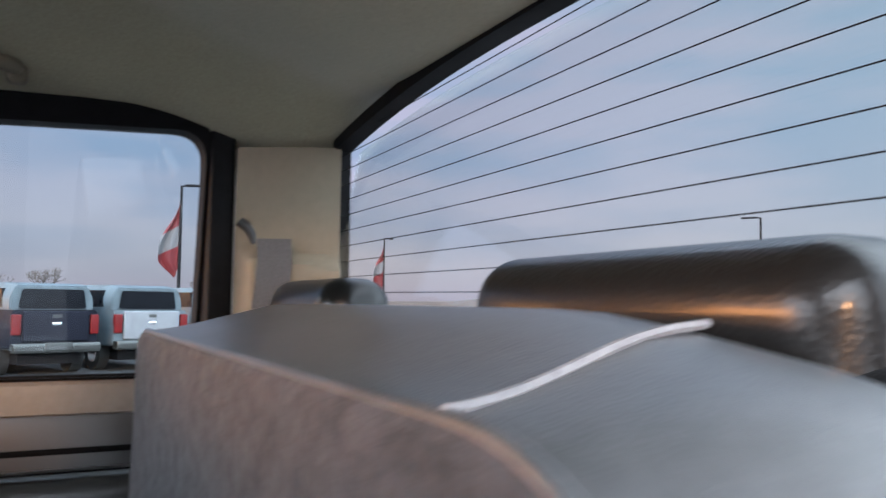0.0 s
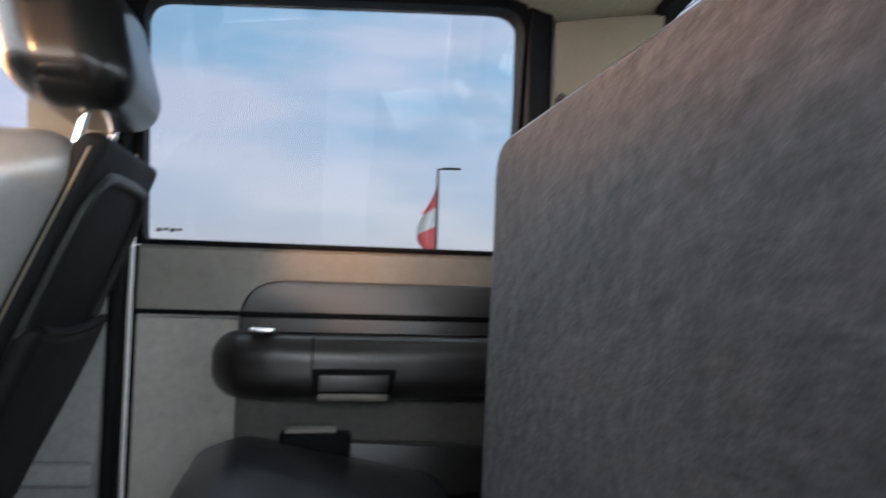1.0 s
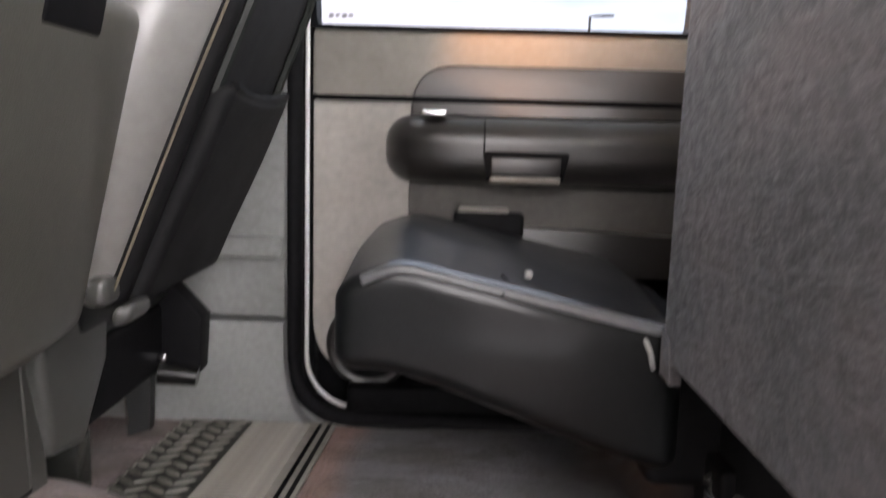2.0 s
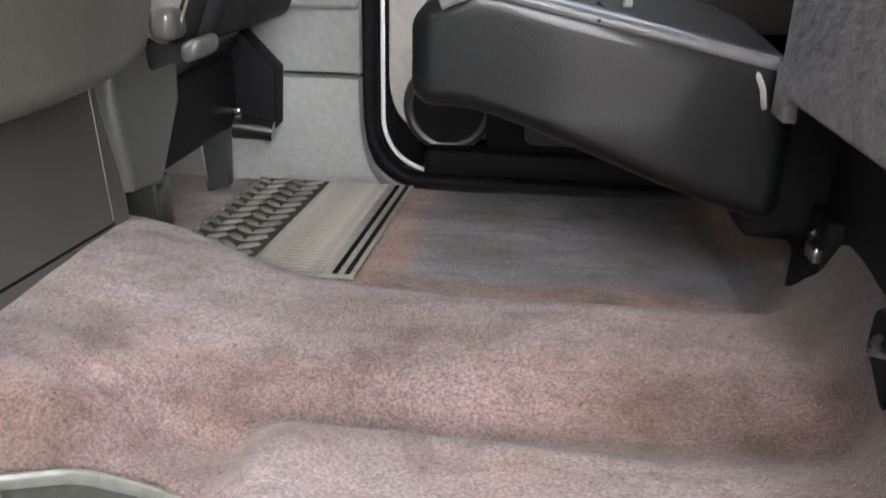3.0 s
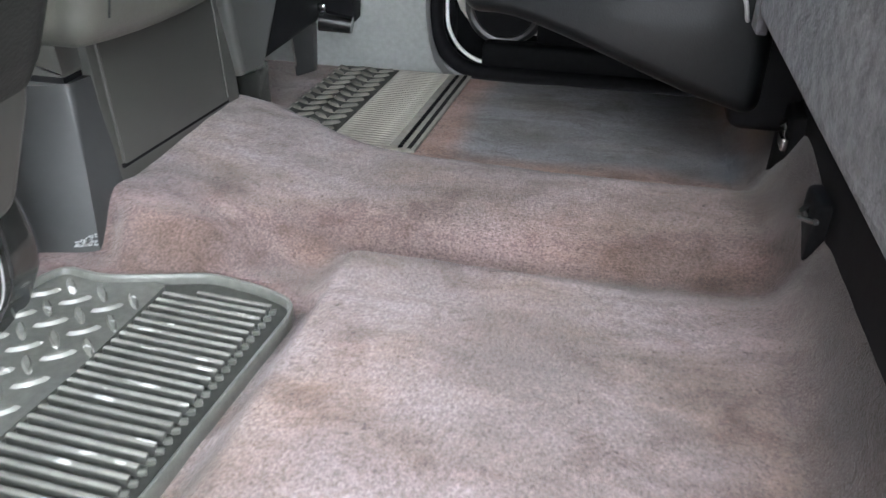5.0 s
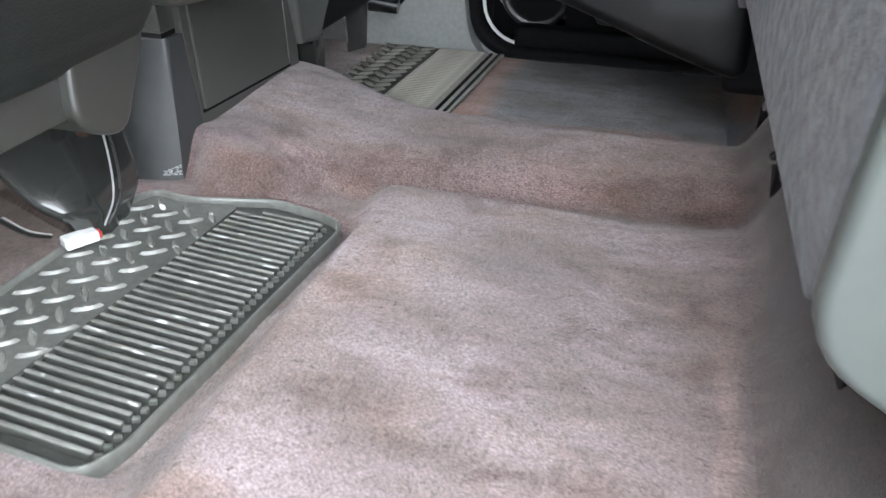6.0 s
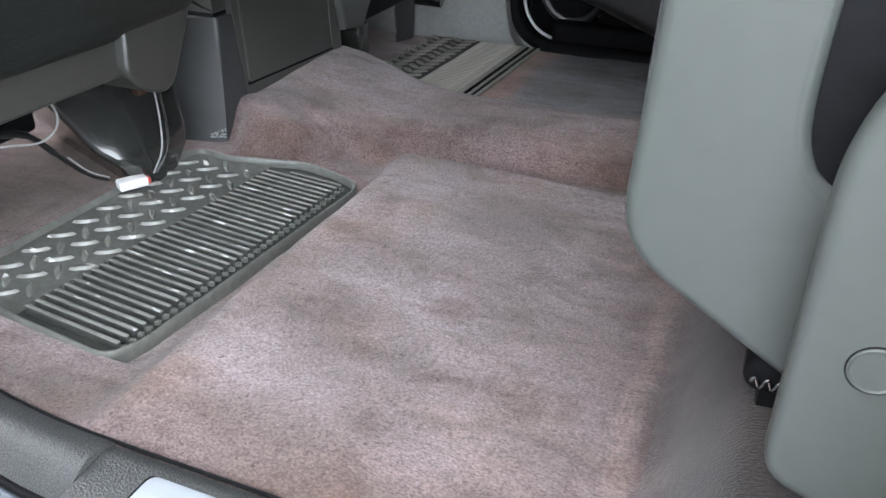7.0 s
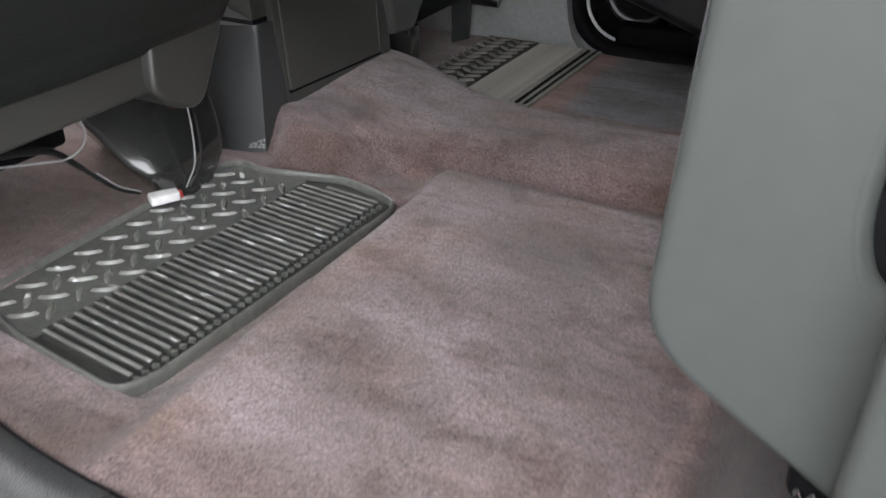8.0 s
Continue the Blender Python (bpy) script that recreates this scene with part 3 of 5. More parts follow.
box((1.0, -0.32, -0.25), (1.118, -0.22, 1.19), 0.006, bm=bm)
# unseen wheel-arch curve, added to shade the floor by the seat
prism(rounded([(0.84, -0.25), (0.998, -0.25), (0.998, 0.62), (0.985, 0.62), (0.955, 0.40), (0.90, 0.24), (0.85, 0.12)], [0, 0, 0, 0.01, 0.05, 0.05, 0.03], 4), 1, -0.32, -0.222, bm=bm)
box((-1.5, -0.30, 1.192), (1.12, -0.20, 1.30), 0.006, bm=bm)
whole("wall_west", bm, DOORCLOTH, "grey steel side of the cab with its rear door open", "cab wall")
# unseen open door; height and window slot set to shape the incoming light
door = thing("door_2", (0.06, -0.30, -0.2), "unseen open rear cab door with dark inner trim, slotted to shape the light", "door", kind="structure")
swung = [(0.025, -0.318), (0.105, -0.318), (0.545, -1.245), (0.470, -1.280)]
part("door_shell", prism(swung, 2, -0.20, 0.965, 0.004), DOORPOD, door)
part("window_frame", prism(swung, 2, 1.095, 1.15), FRIT, door)
part("window_frame", prism([(0.025, -0.318), (0.105, -0.318), (0.133, -0.372), (0.053, -0.372)], 2, 0.966, 1.094), FRIT, door)
part("window_frame", prism([(0.517, -1.185), (0.437, -1.205), (0.470, -1.280), (0.545, -1.245)], 2, 0.966, 1.094), FRIT, door)
whole("wall_south", box((1.125, -0.22, -0.1), (1.20, 1.40, 0.80), 0.006), DOORCLOTH, "grey panel behind the back seats", "cab wall")
whole("wall_north", box((-1.5, -0.23, -0.1), (-1.42, 1.41, 0.78), 0.006), PLASTIC_DARK, "dark bulkhead at the front of the cab", "cab wall")


def roof_height(x, y):
    d = abs(y - MID)
    z = 1.285 - 0.105 * ease(0.50, 0.80, d) - 0.105 * ease(0.72, 1.12, x) * (1 - 0.25 * ease(0.3, 0.75, d))
    z += 0.016 * ease(0.56, 0.50, d) * ease(0.80, 0.70, x)
    return z


whole("ceiling", sheet(span(-0.75, 1.125, 80), span(-0.20, 1.39, 70), lambda x, y: (x, y, roof_height(x, y)), (0, 0, 0.05)), HEADLINER,
      "tan woven headliner stretched over the cab roof", "headliner")


def loft(rings, bm=None, caps=True):
    """Closed rings of equal count joined into a solid."""
    bm = bm or bmesh.new()
    made = [[bm.verts.new(p) for p in r] for r in rings]
    k = len(made[0])
    for a, b in zip(made, made[1:]):
        for j in range(k):
            bm.faces.new((a[j], a[(j + 1) % k], b[(j + 1) % k], b[j]))
    if caps:
        bm.faces.new(made[0][::-1])
        bm.faces.new(made[-1])
    return bm


def shrink(poly, d, centre=None):
    """An outline drawn in by d towards its inside."""
    out, k = [], len(poly)
    area = sum(poly[i - 1][0] * poly[i][1] - poly[i][0] * poly[i - 1][1] for i in range(k))
    for i in range(k):
        a, p, b = Vector(poly[i - 1]), Vector(poly[i]), Vector(poly[(i + 1) % k])
        t = (b - a).normalized()
        nrm = Vector((-t.y, t.x)) if area > 0 else Vector((t.y, -t.x))
        out.append(tuple(p + nrm * d))
    return out


def plate(poly, axis, a, b, r, steps=4):
    """A plate with an outline of any shape and rounded rims on both faces."""
    u, w = [i for i in range(3) if i != axis]
    sgn = 1 if b > a else -1
    rows = [(a, r + 0.002)] + [(a + sgn * r * (1 - math.cos(q)), r * (1 - math.sin(q))) for q in span(0, math.pi / 2, steps)]
    rows += [(b - sgn * r * (1 - math.cos(q)), r * (1 - math.sin(q))) for q in span(math.pi / 2, 0, steps)] + [(b, r + 0.002)]
    rings = []
    for t, d in rows:
        loop = []
        for p in shrink(poly, d):
            c = [0, 0, 0]
            c[axis], c[u], c[w] = t, p[0], p[1]
            loop.append(c)
        rings.append(loop)
    bmp = loft(rings, caps=False)
    bmp.verts.ensure_lookup_table()
    k = len(poly)
    for first in (0, len(bmp.verts) - k):
        for tri in geometry.tessellate_polygon([[bmp.verts[first + i].co for i in range(k)]]):
            bmp.faces.new([bmp.verts[first + i] for i in tri])
    return bmp


def dense(poly, step):
    """An outline with extra points, none farther apart than step."""
    out = []
    for i in range(len(poly)):
        a, b = Vector(poly[i]), Vector(poly[(i + 1) % len(poly)])
        n = max(1, int((b - a).length / step))
        out += [tuple(a.lerp(b, j / n)) for j in range(n)]
    return out


# rear window: glass, black surround, heater lines
RX = 1.105


def rear_top(y):
    return 1.176 - 0.050 * (abs(y - MID) / 0.65) ** 2.2


window = thing("window_1", (RX, MID, 0.78), "wide rear window with dark heater lines and a black surround", "window", kind="structure")
outer = [(-0.075, 0.74), (1.265, 0.74)] + [(y, rear_top(y) + 0.022) for y in span(1.265, -0.075, 24)]
inner = rounded([(-0.064, 0.79), (1.254, 0.79)], 0) + [(y, rear_top(y)) for y in span(1.254, -0.064, 24)]


def ring(a, b, axis, lo, hi):
    """A frame between two outlines of equal count."""
    bmr = bmesh.new()
    k = len(a)
    u, w = [i for i in range(3) if i != axis]

    def put(p, t):
        c = [0, 0, 0]
        c[axis], c[u], c[w] = t, p[0], p[1]
        return bmr.verts.new(c)
    la, lb = [[put(p, t) for p in a] for t in (lo, hi)], [[put(p, t) for p in b] for t in (lo, hi)]
    for i in range(k):
        j = (i + 1) % k
        bmr.faces.new((la[0][i], la[0][j], lb[0][j], lb[0][i]))
        bmr.faces.new((la[1][i], lb[1][i], lb[1][j], la[1][j]))
        bmr.faces.new((la[0][i], la[1][i], la[1][j], la[0][j]))
        bmr.faces.new((lb[0][i], lb[0][j], lb[1][j], lb[1][i]))
    return bmr


part("window_frame", ring(outer, inner, 0, RX - 0.012, RX + 0.02), FRIT, window)
pane = part("pane", prism([(y, z) for y, z in inner], 0, RX + 0.003, RX + 0.008, f=lambda v: Vector((v.x + 0.22 * (v.z - 0.97), v.y, v.z))), GLASS, window, "clear rear glass")
pane.visible_shadow = False
for k in range(-3, 10):
    pts = [(RX + 0.001, y, 0.889 + 0.0282 * k + (1.22 - y) / 1.04 * (0.0024 * k - 0.003)) for y in span(-0.062, 1.252, 30)]
    pts = [p for p in pts if 0.795 < p[2] < rear_top(p[1]) - 0.004]
    if len(pts) > 3:
        part("heater_line", tube(pts, 0.00075, 5), FRIT, window)

# far rear door with its window
DY = 1.43


def tumble(z):
    """The door leans in above the belt line."""
    return 1.465 - 0.085 * max(0.0, z - 0.70) / 0.45


door = thing("door_1", (0.57, 1.45, 0.0), "closed rear cab door with grey trim, armrest and side window", "door", kind="structure")
low_outline = rounded([(0.199, 0.055), (0.925, 0.055), (0.925, 0.572), (0.199, 0.572)], [0.11, 0.05, 0.003, 0.003], 8)
part("door_shell", box((0.170, 1.492, -0.033), (0.926, 1.518, 0.697), 0.004), SEAL, door, "black inner shell of the door")
part("lower_panel", prism(low_outline, 1, DY, DY + 0.06, 0.006), DOORCLOTH, door, "grey cloth-grained lower door trim")
part("upper_panel", prism([(1.424, 0.582), (1.50, 0.582), (1.50, 0.700), (1.440, 0.700), (1.428, 0.690)], 0, 0.199, 0.925, 0.004), DOORTOP, door, "lighter upper door trim")
part("sill_strip", rbox((0.27, 1.388, -0.06), (0.93, 1.436, 0.045), 0.012, 3, 4), SEAL, door, "black lower edge of the door")
part("seam", box((0.203, DY + 0.012, 0.570), (0.920, DY + 0.03, 0.584)), SEAL, door)
part("lower_insert", prism(rounded([(0.378, 0.06), (0.92, 0.06), (0.92, 0.436), (0.378, 0.436)], [0.03, 0.02, 0.003, 0.003], 8), 1, DY - 0.012, DY + 0.01, 0.006), PODCLOTH, door, "grey insert below the armrest")
part("trim_pod", prism(rounded([(0.378, 0.440), (0.92, 0.440), (0.92, 0.640), (0.378, 0.640)], [0.003, 0.003, 0.02, 0.085], 8), 1, DY - 0.016, DY + 0.01, 0.008), DOORPOD, door,
           "darker raised trim panel")


part("pod_seam", box((0.380, DY - 0.0185, 0.571), (0.918, DY - 0.010, 0.582), 0.002), SEAL, door, "dark seam across the raised panel")


def arm_bend(v):
    return Vector((v.x, v.y + 0.035 * ease(0.42, 0.33, v.x), v.z))


arm = part("armrest", rbox((0.333, 1.352, 0.428), (0.925, 1.45, 0.548), 0.058, 7, 8, arm_bend), DOORPOD, door, "dark padded armrest")
part("arm_seam", tube(bow([(0.512, 1.3515, 0.482), (0.512, 1.3505, 0.515), (0.512, 1.362, 0.540)], 5), 0.0016, 6), SEAL, arm)
part("arm_seam", tube([(x, 1.372, 0.5478) for x in span(0.43, 0.90, 6)], 0.0016, 6), SEAL, arm)
part("pull_cup", prism(rounded([(0.510, 0.488), (0.662, 0.488), (0.650, 0.432), (0.518, 0.432)], 0.008), 1, 1.3485, 1.362, 0.002), SEAL, arm, "dark pull cup")
part("cup_face", rbox((0.524, 1.3465, 0.448), (0.646, 1.353, 0.478), 0.003, 2, 2), DOORPOD, arm)
part("cup_lip", rbox((0.522, 1.342, 0.432), (0.646, 1.362, 0.445), 0.005, 2, 2), DOORTOP, arm, "pale lip of the pull cup")
part("window_switch", rbox((0.400, 1.36, 0.546), (0.445, 1.39, 0.557), 0.004, 2, 2), CHROME, arm, "bright window switch")
part("door_pocket", prism(rounded([(0.45, 0.06), (0.90, 0.06), (0.90, 0.34), (0.60, 0.352), (0.46, 0.352)], 0.02), 1, 1.385, DY, 0.006), DOORPOD, door)
# black strip added as the cushion's shade low on the door
part("pocket_recess", prism(rounded([(0.38, 0.04), (0.92, 0.04), (0.92, 0.23), (0.38, 0.23)], 0.02), 1, 1.412, 1.436, 0.004), SEAL, door, "black strip for the shade under the cushion")
part("speaker_ring", tube([(0.31 + 0.075 * math.cos(a), DY - 0.002, 0.115 + 0.075 * math.sin(a)) for a in span(0, 2 * math.pi, 28)[:-1]], 0.010, 8, close=True), DOORPOD, door)
part("speaker_grille", tube([(0.31, DY - 0.004, 0.115), (0.31, DY + 0.004, 0.115)], 0.072, 24), SEAL, door)


def lean(v):
    return Vector((v.x, v.y + tumble(v.z), v.z))


g_in = rounded([(0.205, 0.703), (0.878, 0.703), (0.878, 1.155), (0.205, 1.125)], [0.02, 0.02, 0.06, 0.04], 8)
g_out = rounded([(0.168, 0.698), (0.908, 0.698), (0.908, 1.198), (0.168, 1.175)], [0.004, 0.004, 0.13, 0.06], 8)
bm = ring(g_out, g_in, 1, -0.035, 0.02)
for v in bm.verts:
    v.co = lean(v.co)
part("window_frame", bm, FRIT, door, "black window surround")
gp = part("pane", prism(g_in, 1, 0.004, 0.008, f=lean), GLASS_SIDE, door, "faintly tinted side glass")
gp.visible_shadow = False
for i in range(4):
    part("glass_mark", box((0.222 + 0.012 * i, 1.4560, 0.722 + 0.002 * (i % 2)), (0.231 + 0.012 * i, 1.4575, 0.729)), PLASTIC, door)
part("belt_strip", box((0.20, 1.437, 0.699), (0.87, 1.452, 0.708), 0.002), SEAL, door)
line = [(0.193, 1.405, z) for z in span(1.15, 0.10, 14)] + [(0.193 + 0.095 * (1 - math.cos(a)), 1.405, 0.095 - 0.097 * math.sin(a)) for a in span(0, math.pi / 2, 10)] \
    + [(0.345, 1.405, -0.003)]
part("jamb", box((0.1665, 1.455, -0.03), (0.199, 1.490, 0.695), 0.002), SEAL, door, "black jamb behind the door edge")
part("door_edge", tube(line, 0.0042, 8), BRIGHT, door, "bright painted edge of the door")
line = [(0.171, 1.392, z) for z in span(1.17, 0.10, 14)] + [(0.171 + 0.10 * (1 - math.cos(a)), 1.392, 0.09 - 0.108 * math.sin(a)) for a in span(0, math.pi / 2, 10)] \
    + [(x, 1.392, -0.018) for x in span(0.30, 0.93, 6)]
seal = thing("door_seal", (0.171, 1.392, 0.0), "black rubber seal with a grey lip round the rear door opening", "door seal")
part("bulb", tube(line, 0.017, 10), SEAL, seal)
lip = [(0.149, 1.388, z) for z in span(1.17, 0.10, 14)] + [(0.149 + 0.112 * (1 - math.cos(a)), 1.388, 0.09 - 0.124 * math.sin(a)) for a in span(0, math.pi * 0.42, 9)]
part("lip", tube(lip, 0.0055, 8), KICK, seal, "grey outer lip")

# pillar and kick trims on the far side
bm = prism([(-0.55, -0.04), (0.222, -0.04), (0.203, -0.018), (0.181, 0.010), (0.169, 0.050), (0.163, 0.095), (0.162, 0.172), (-0.55, 0.172)], 1, 1.345, 1.40, 0.006)
whole("trim_1", bm, KICK, "grey kick trim below the centre pillar", "trim")
bm = prism([(-0.40, 0.178), (0.162, 0.178), (0.162, 0.70), (-0.40, 0.70)], 1, 1.36, 1.41, 0.008)
whole("trim_2", bm, KICK, "grey lower trim of the centre pillar", "trim")
whole("trim_11", rbox((-0.40, 1.332, 0.288), (0.161, 1.364, 0.328), 0.010, 3, 4), KICK, "pale ledge across the centre pillar trim", "trim")
whole("trim_3", prism([(1.36, 0.70), (1.41, 0.70), (1.34, 1.20), (1.29, 1.20)], 0, 0.03, 0.160, 0.012), BEIGE, "beige upper trim of the centre pillar", "trim")


def pillar(u, z):
    """Cream corner trim; below the belt shelf it swells towards the cab."""
    swell = ease(0.955 - 0.03 * u, 0.925 - 0.03 * u, z) * ease(0.12, 0.30, u)
    return (0.902 + 0.215 * u - 0.012 * swell, 1.352 - 0.115 * u - 0.012 * math.sin(u * math.pi) - 0.040 * swell, z)


whole("trim_4", sheet(span(0.13, 0.925, 26), span(0.45, 1.128, 62), pillar, (0.02, 0.05, 0)), BEIGE, "cream rear corner pillar trim with a belt slot", "trim")

whole("trim_10", rbox((0.886, 1.345, 0.70), (0.930, 1.47, 1.19), 0.006, 2, 3), SEAL, "black seal between the rear door window and the pillar", "trim")
guide = thing("belt_guide", (0.95, 1.33, 0.96), "dark belt loop on the cream pillar trim", "seat belt")
part("loop", tube(bow([(0.935, 1.322, 0.990), (0.955, 1.318, 0.972), (0.965, 1.318, 0.945)]), 0.009, 8), PLASTIC_DARK, guide)
belt = thing("seat_belt", (1.0, 1.29, 0.7), "grey woven seat belt hanging down the rear pillar", "seat belt")
part("webbing", sheet(span(0.50, 0.955, 10), span(0, 1, 3), lambda z, u: (0.955 + 0.055 * u - 0.012 * ease(0.93, 0.8, z), 1.268 - 0.026 * u - 0.015 * ease(0.95, 0.9, z) - 0.03 * ease(0.9, 0.5, z), z), (0, 0.002, 0)), WEBBING, belt)

handle = thing("grab_handle", (0.49, 1.27, 1.2), "beige grab handle fixed to the headliner above the door", "grab handle")
part("grip", tube(bow([(0.395, 1.30, 1.215), (0.405, 1.265, 1.213), (0.48, 1.255, 1.215), (0.555, 1.265, 1.213), (0.565, 1.30, 1.21)], 6), 0.0125, 10), BEIGE, handle)
for x in (0.395, 0.565):
    part("mount", rbox((x - 0.016, 1.275, 1.19), (x + 0.016, 1.315, 1.23), 0.01, 3, 2), BEIGE, handle)

# near side: sill trim, scuff plate, pillar foot, rocker
bm = prism(rounded([(-0.232, -0.055), (-0.140, -0.055), (-0.140, 0.002), (-0.152, 0.006), (-0.215, 0.000), (-0.232, -0.012)], 0.004), 0, 0.285, 1.0, 0.003)
sill = whole("trim_5", bm, TRIM, "dark grained plastic sill cover at the open door", "sill trim")
scuff = thing("scuff_plate", (0.55, -0.175, 0.004), "pale brushed metal scuff plate set in the dark sill", "scuff plate")
part("plate", prism(rounded([(0.345, -0.199), (0.80, -0.199), (0.80, -0.160), (0.345, -0.160)], 0.010), 2, 0.002, 0.0062, 0.001), PLATE, scuff)
part("plate_groove", prism(rounded([(0.3425, -0.2015), (0.803, -0.2015), (0.803, -0.1575), (0.3425, -0.1575)], 0.012), 2, 0.001, 0.0052), SEAL, scuff)
for x in (0.398, 0.432, 0.466, 0.500):
    for y in (-0.1895, -0.1815, -0.1735):
        part("mark", prism(rounded([(x, y), (x + 0.025, y), (x + 0.025, y + 0.0035), (x, y + 0.0035)], 0.0012, 2), 2, 0.0060, 0.0068), MARK, scuff)


def foot_trim(u, v):
    """Grained foot of the door pillar that sweeps up from the sill."""
    a = math.pi / 2 * u
    xi, yi = 0.285 - 0.30 * math.sin(a * 0.98), -0.140 + 0.075 * (1 - math.cos(a)) ** 1.0
    xo, yo = 0.285 - 0.22 * math.sin(a), -0.208 + 0.085 * (1 - math.cos(a))
    x, y = xi + (xo - xi) * v, yi + (yo - yi) * v
    return (x, y, 0.004 + 0.012 * math.sin(v * math.pi) - 0.02 * v * v + 0.10 * ease(0.45, 1.0, u) * u)


whole("trim_6", sheet(span(0, 1, 20), span(0, 1, 8), foot_trim, (0, 0, -0.03)), TRIM, "dark grained foot of the centre pillar trim", "trim")


def jamb(u, v):
    """Painted flange between the pillar foot and the rocker."""
    a = math.pi / 2 * u
    x, y = 0.292 - 0.24 * math.sin(a), -0.203 + 0.085 * (1 - math.cos(a))
    return (x - 0.035 * v * u, y - 0.060 * v, -0.020 - 0.020 * v + 0.09 * ease(0.45, 1.0, u) * u)


whole("trim_8", sheet(span(0, 1, 20), span(0, 1, 6), jamb, (0, 0, -0.02)), PAINT_SILVER, "glossy painted flange at the foot of the door pillar", "door jamb")
# dark tube drawn as the shadow gap where carpet meets sill
edge = [foot_trim(u, 0) for u in span(0.9, 0, 16)] + [(x, -0.1405, 0.004) for x in span(0.32, 0.99, 12)]
whole("trim_9", tube([(x, y + 0.002, z - 0.0008) for x, y, z in edge], 0.0020, 6), SEAL, "dark line for the shadow gap between carpet and sill", "carpet edge")
whole("trim_7", rbox((-0.4, -0.365, -0.30), (1.2, -0.236, -0.010), 0.045, 6, 6), PAINT_SILVER, "silver painted rocker below the open door", "rocker")
whole("door_seal_near", tube([foot_trim(u, 1.0) for u in span(1.0, 0.0, 20)] + [(x, -0.236, -0.020) for x in span(0.32, 1.0, 6)], 0.0045, 8), SEAL, "black rubber seal along the near sill", "door seal", "")


# ---- rubber mats ----
mat = thing("rubber_mat", (0.08, 0.19, 0.0), "black rubber floor mat with ribs and raised treads on the carpet", "floor mat")
outline = rounded([(-0.078, 0.425), (-0.063, 0.458), (-0.016, 0.455), (0.036, 0.478), (0.098, 0.507), (0.165, 0.503), (0.205, 0.491), (0.215, 0.465), (0.184, 0.010), (0.164, -0.028), (0.0, -0.022), (-0.088, 0.004)],
                  [0.02, 0.022, 0.03, 0.03, 0.02, 0.03, 0.015, 0.02, 0.03, 0.02, 0.03, 0.03], 5)


def mat_z(x):
    """The mat slopes down towards the back seat."""
    return -0.002 - 0.104 * (x + 0.06)


def drape(v, lift=0.0):
    return Vector((v.x, v.y, v.z + mat_z(v.x) + lift))


# darker rubber here stands for shade between the ribs
part("tray", prism(dense(shrink(outline, 0.004), 0.03), 2, -0.009, 0.0, f=drape), RUBBER_BLACK, mat, "ribbed tray, coloured dark for shade in the grooves")
lug_bed = [(-0.073, 0.422), (-0.060, 0.450), (-0.016, 0.447), (0.036, 0.470), (0.055, 0.474), (0.048, 0.30), (0.018, -0.012), (0.0, -0.013), (-0.080, 0.010)]
part("tread_bed", prism(dense(rounded(lug_bed, 0.01, 3), 0.03), 2, -0.003, 0.0050, f=drape), RUBBER, mat, "flat bed under the treads")
rows = [(0.0, -0.008), (0.0, 0.0045), (0.0004, 0.0105), (0.0016, 0.0126), (0.0034, 0.0130), (0.0052, 0.0117), (0.0062, 0.008), (0.0066, -0.001)]
part("rim", loft([[drape(Vector((x, y, h))) for x, y in shrink(outline, d)] for d, h in rows], caps=False), RUBBER_RIM, mat, "raised rubber rim")

far = thing("rubber_mat", (0.11, 1.12, -0.01), "worn rubber floor mat with a zigzag tread on the carpet", "floor mat")


FAR_Z = -0.014


def drape_far(v):
    return Vector((v.x, v.y, v.z + FAR_Z))


part("tray", sheet(span(-0.025, 0.250, 14), span(0.93, 1.328, 20), lambda x, y: drape_far(Vector((x + 0.05 * (y - 1.328) * -0.0 - 0.05 * (1.1 - y), y, 0.006))), (0, 0, -0.005)), RUBBER_FAR, far)

part("tread_base", sheet(span(-0.020, 0.100, 6), span(0.935, 1.322, 20), lambda x, y: drape_far(Vector((x - 0.05 * (1.1 - y), y, 0.0068))), (0, 0, -0.003)), RUBBER_BLACK, far, "dark tread panel")
part("border", sheet(span(0.236, 0.243, 1), span(0.935, 1.325, 20), lambda x, y: drape_far(Vector((x - 0.05 * (1.1 - y), y, 0.0068))), (0, 0, -0.003)), SEAL, far)

# ---- front centre seat on its plastic base ----
cs = thing("centre_seat", (-0.15, 0.68, 0.05), "grey leather centre seat back on a grey plastic storage base", "seat")


def cs_lean(v):
    return Vector((v.x + 0.029 + 0.235 * (v.z - 0.307) + 0.012 * (1 - ((v.y - 0.67) / 0.22) ** 2), v.y, v.z - 0.012 * (1 - ((v.y - 0.67) / 0.22) ** 2) * ease(0.4, 0.26, v.z)))


part("backrest", rbox((-0.10, 0.455, 0.268), (0.0, 0.885, 0.655), 0.032, 5, 8, cs_lean), SHELL, cs, "grey vinyl back shell")
part("back_pad", rbox((-0.16, 0.46, 0.652), (-0.004, 0.882, 0.775), 0.045, 6, 8, cs_lean), GLOSS_PAD, cs, "glossy dark leather pad")
part("stitching", tube([cs_lean(Vector((0.001, 0.492, z))) for z in span(0.300, 0.63, 12)], 0.0014, 6), LEATHER_GREY, cs)
part("pull_recess", rbox((-0.006, 0.638, 0.600), (0.003, 0.750, 0.662), 0.004, 2, 2, cs_lean), SEAL, cs)
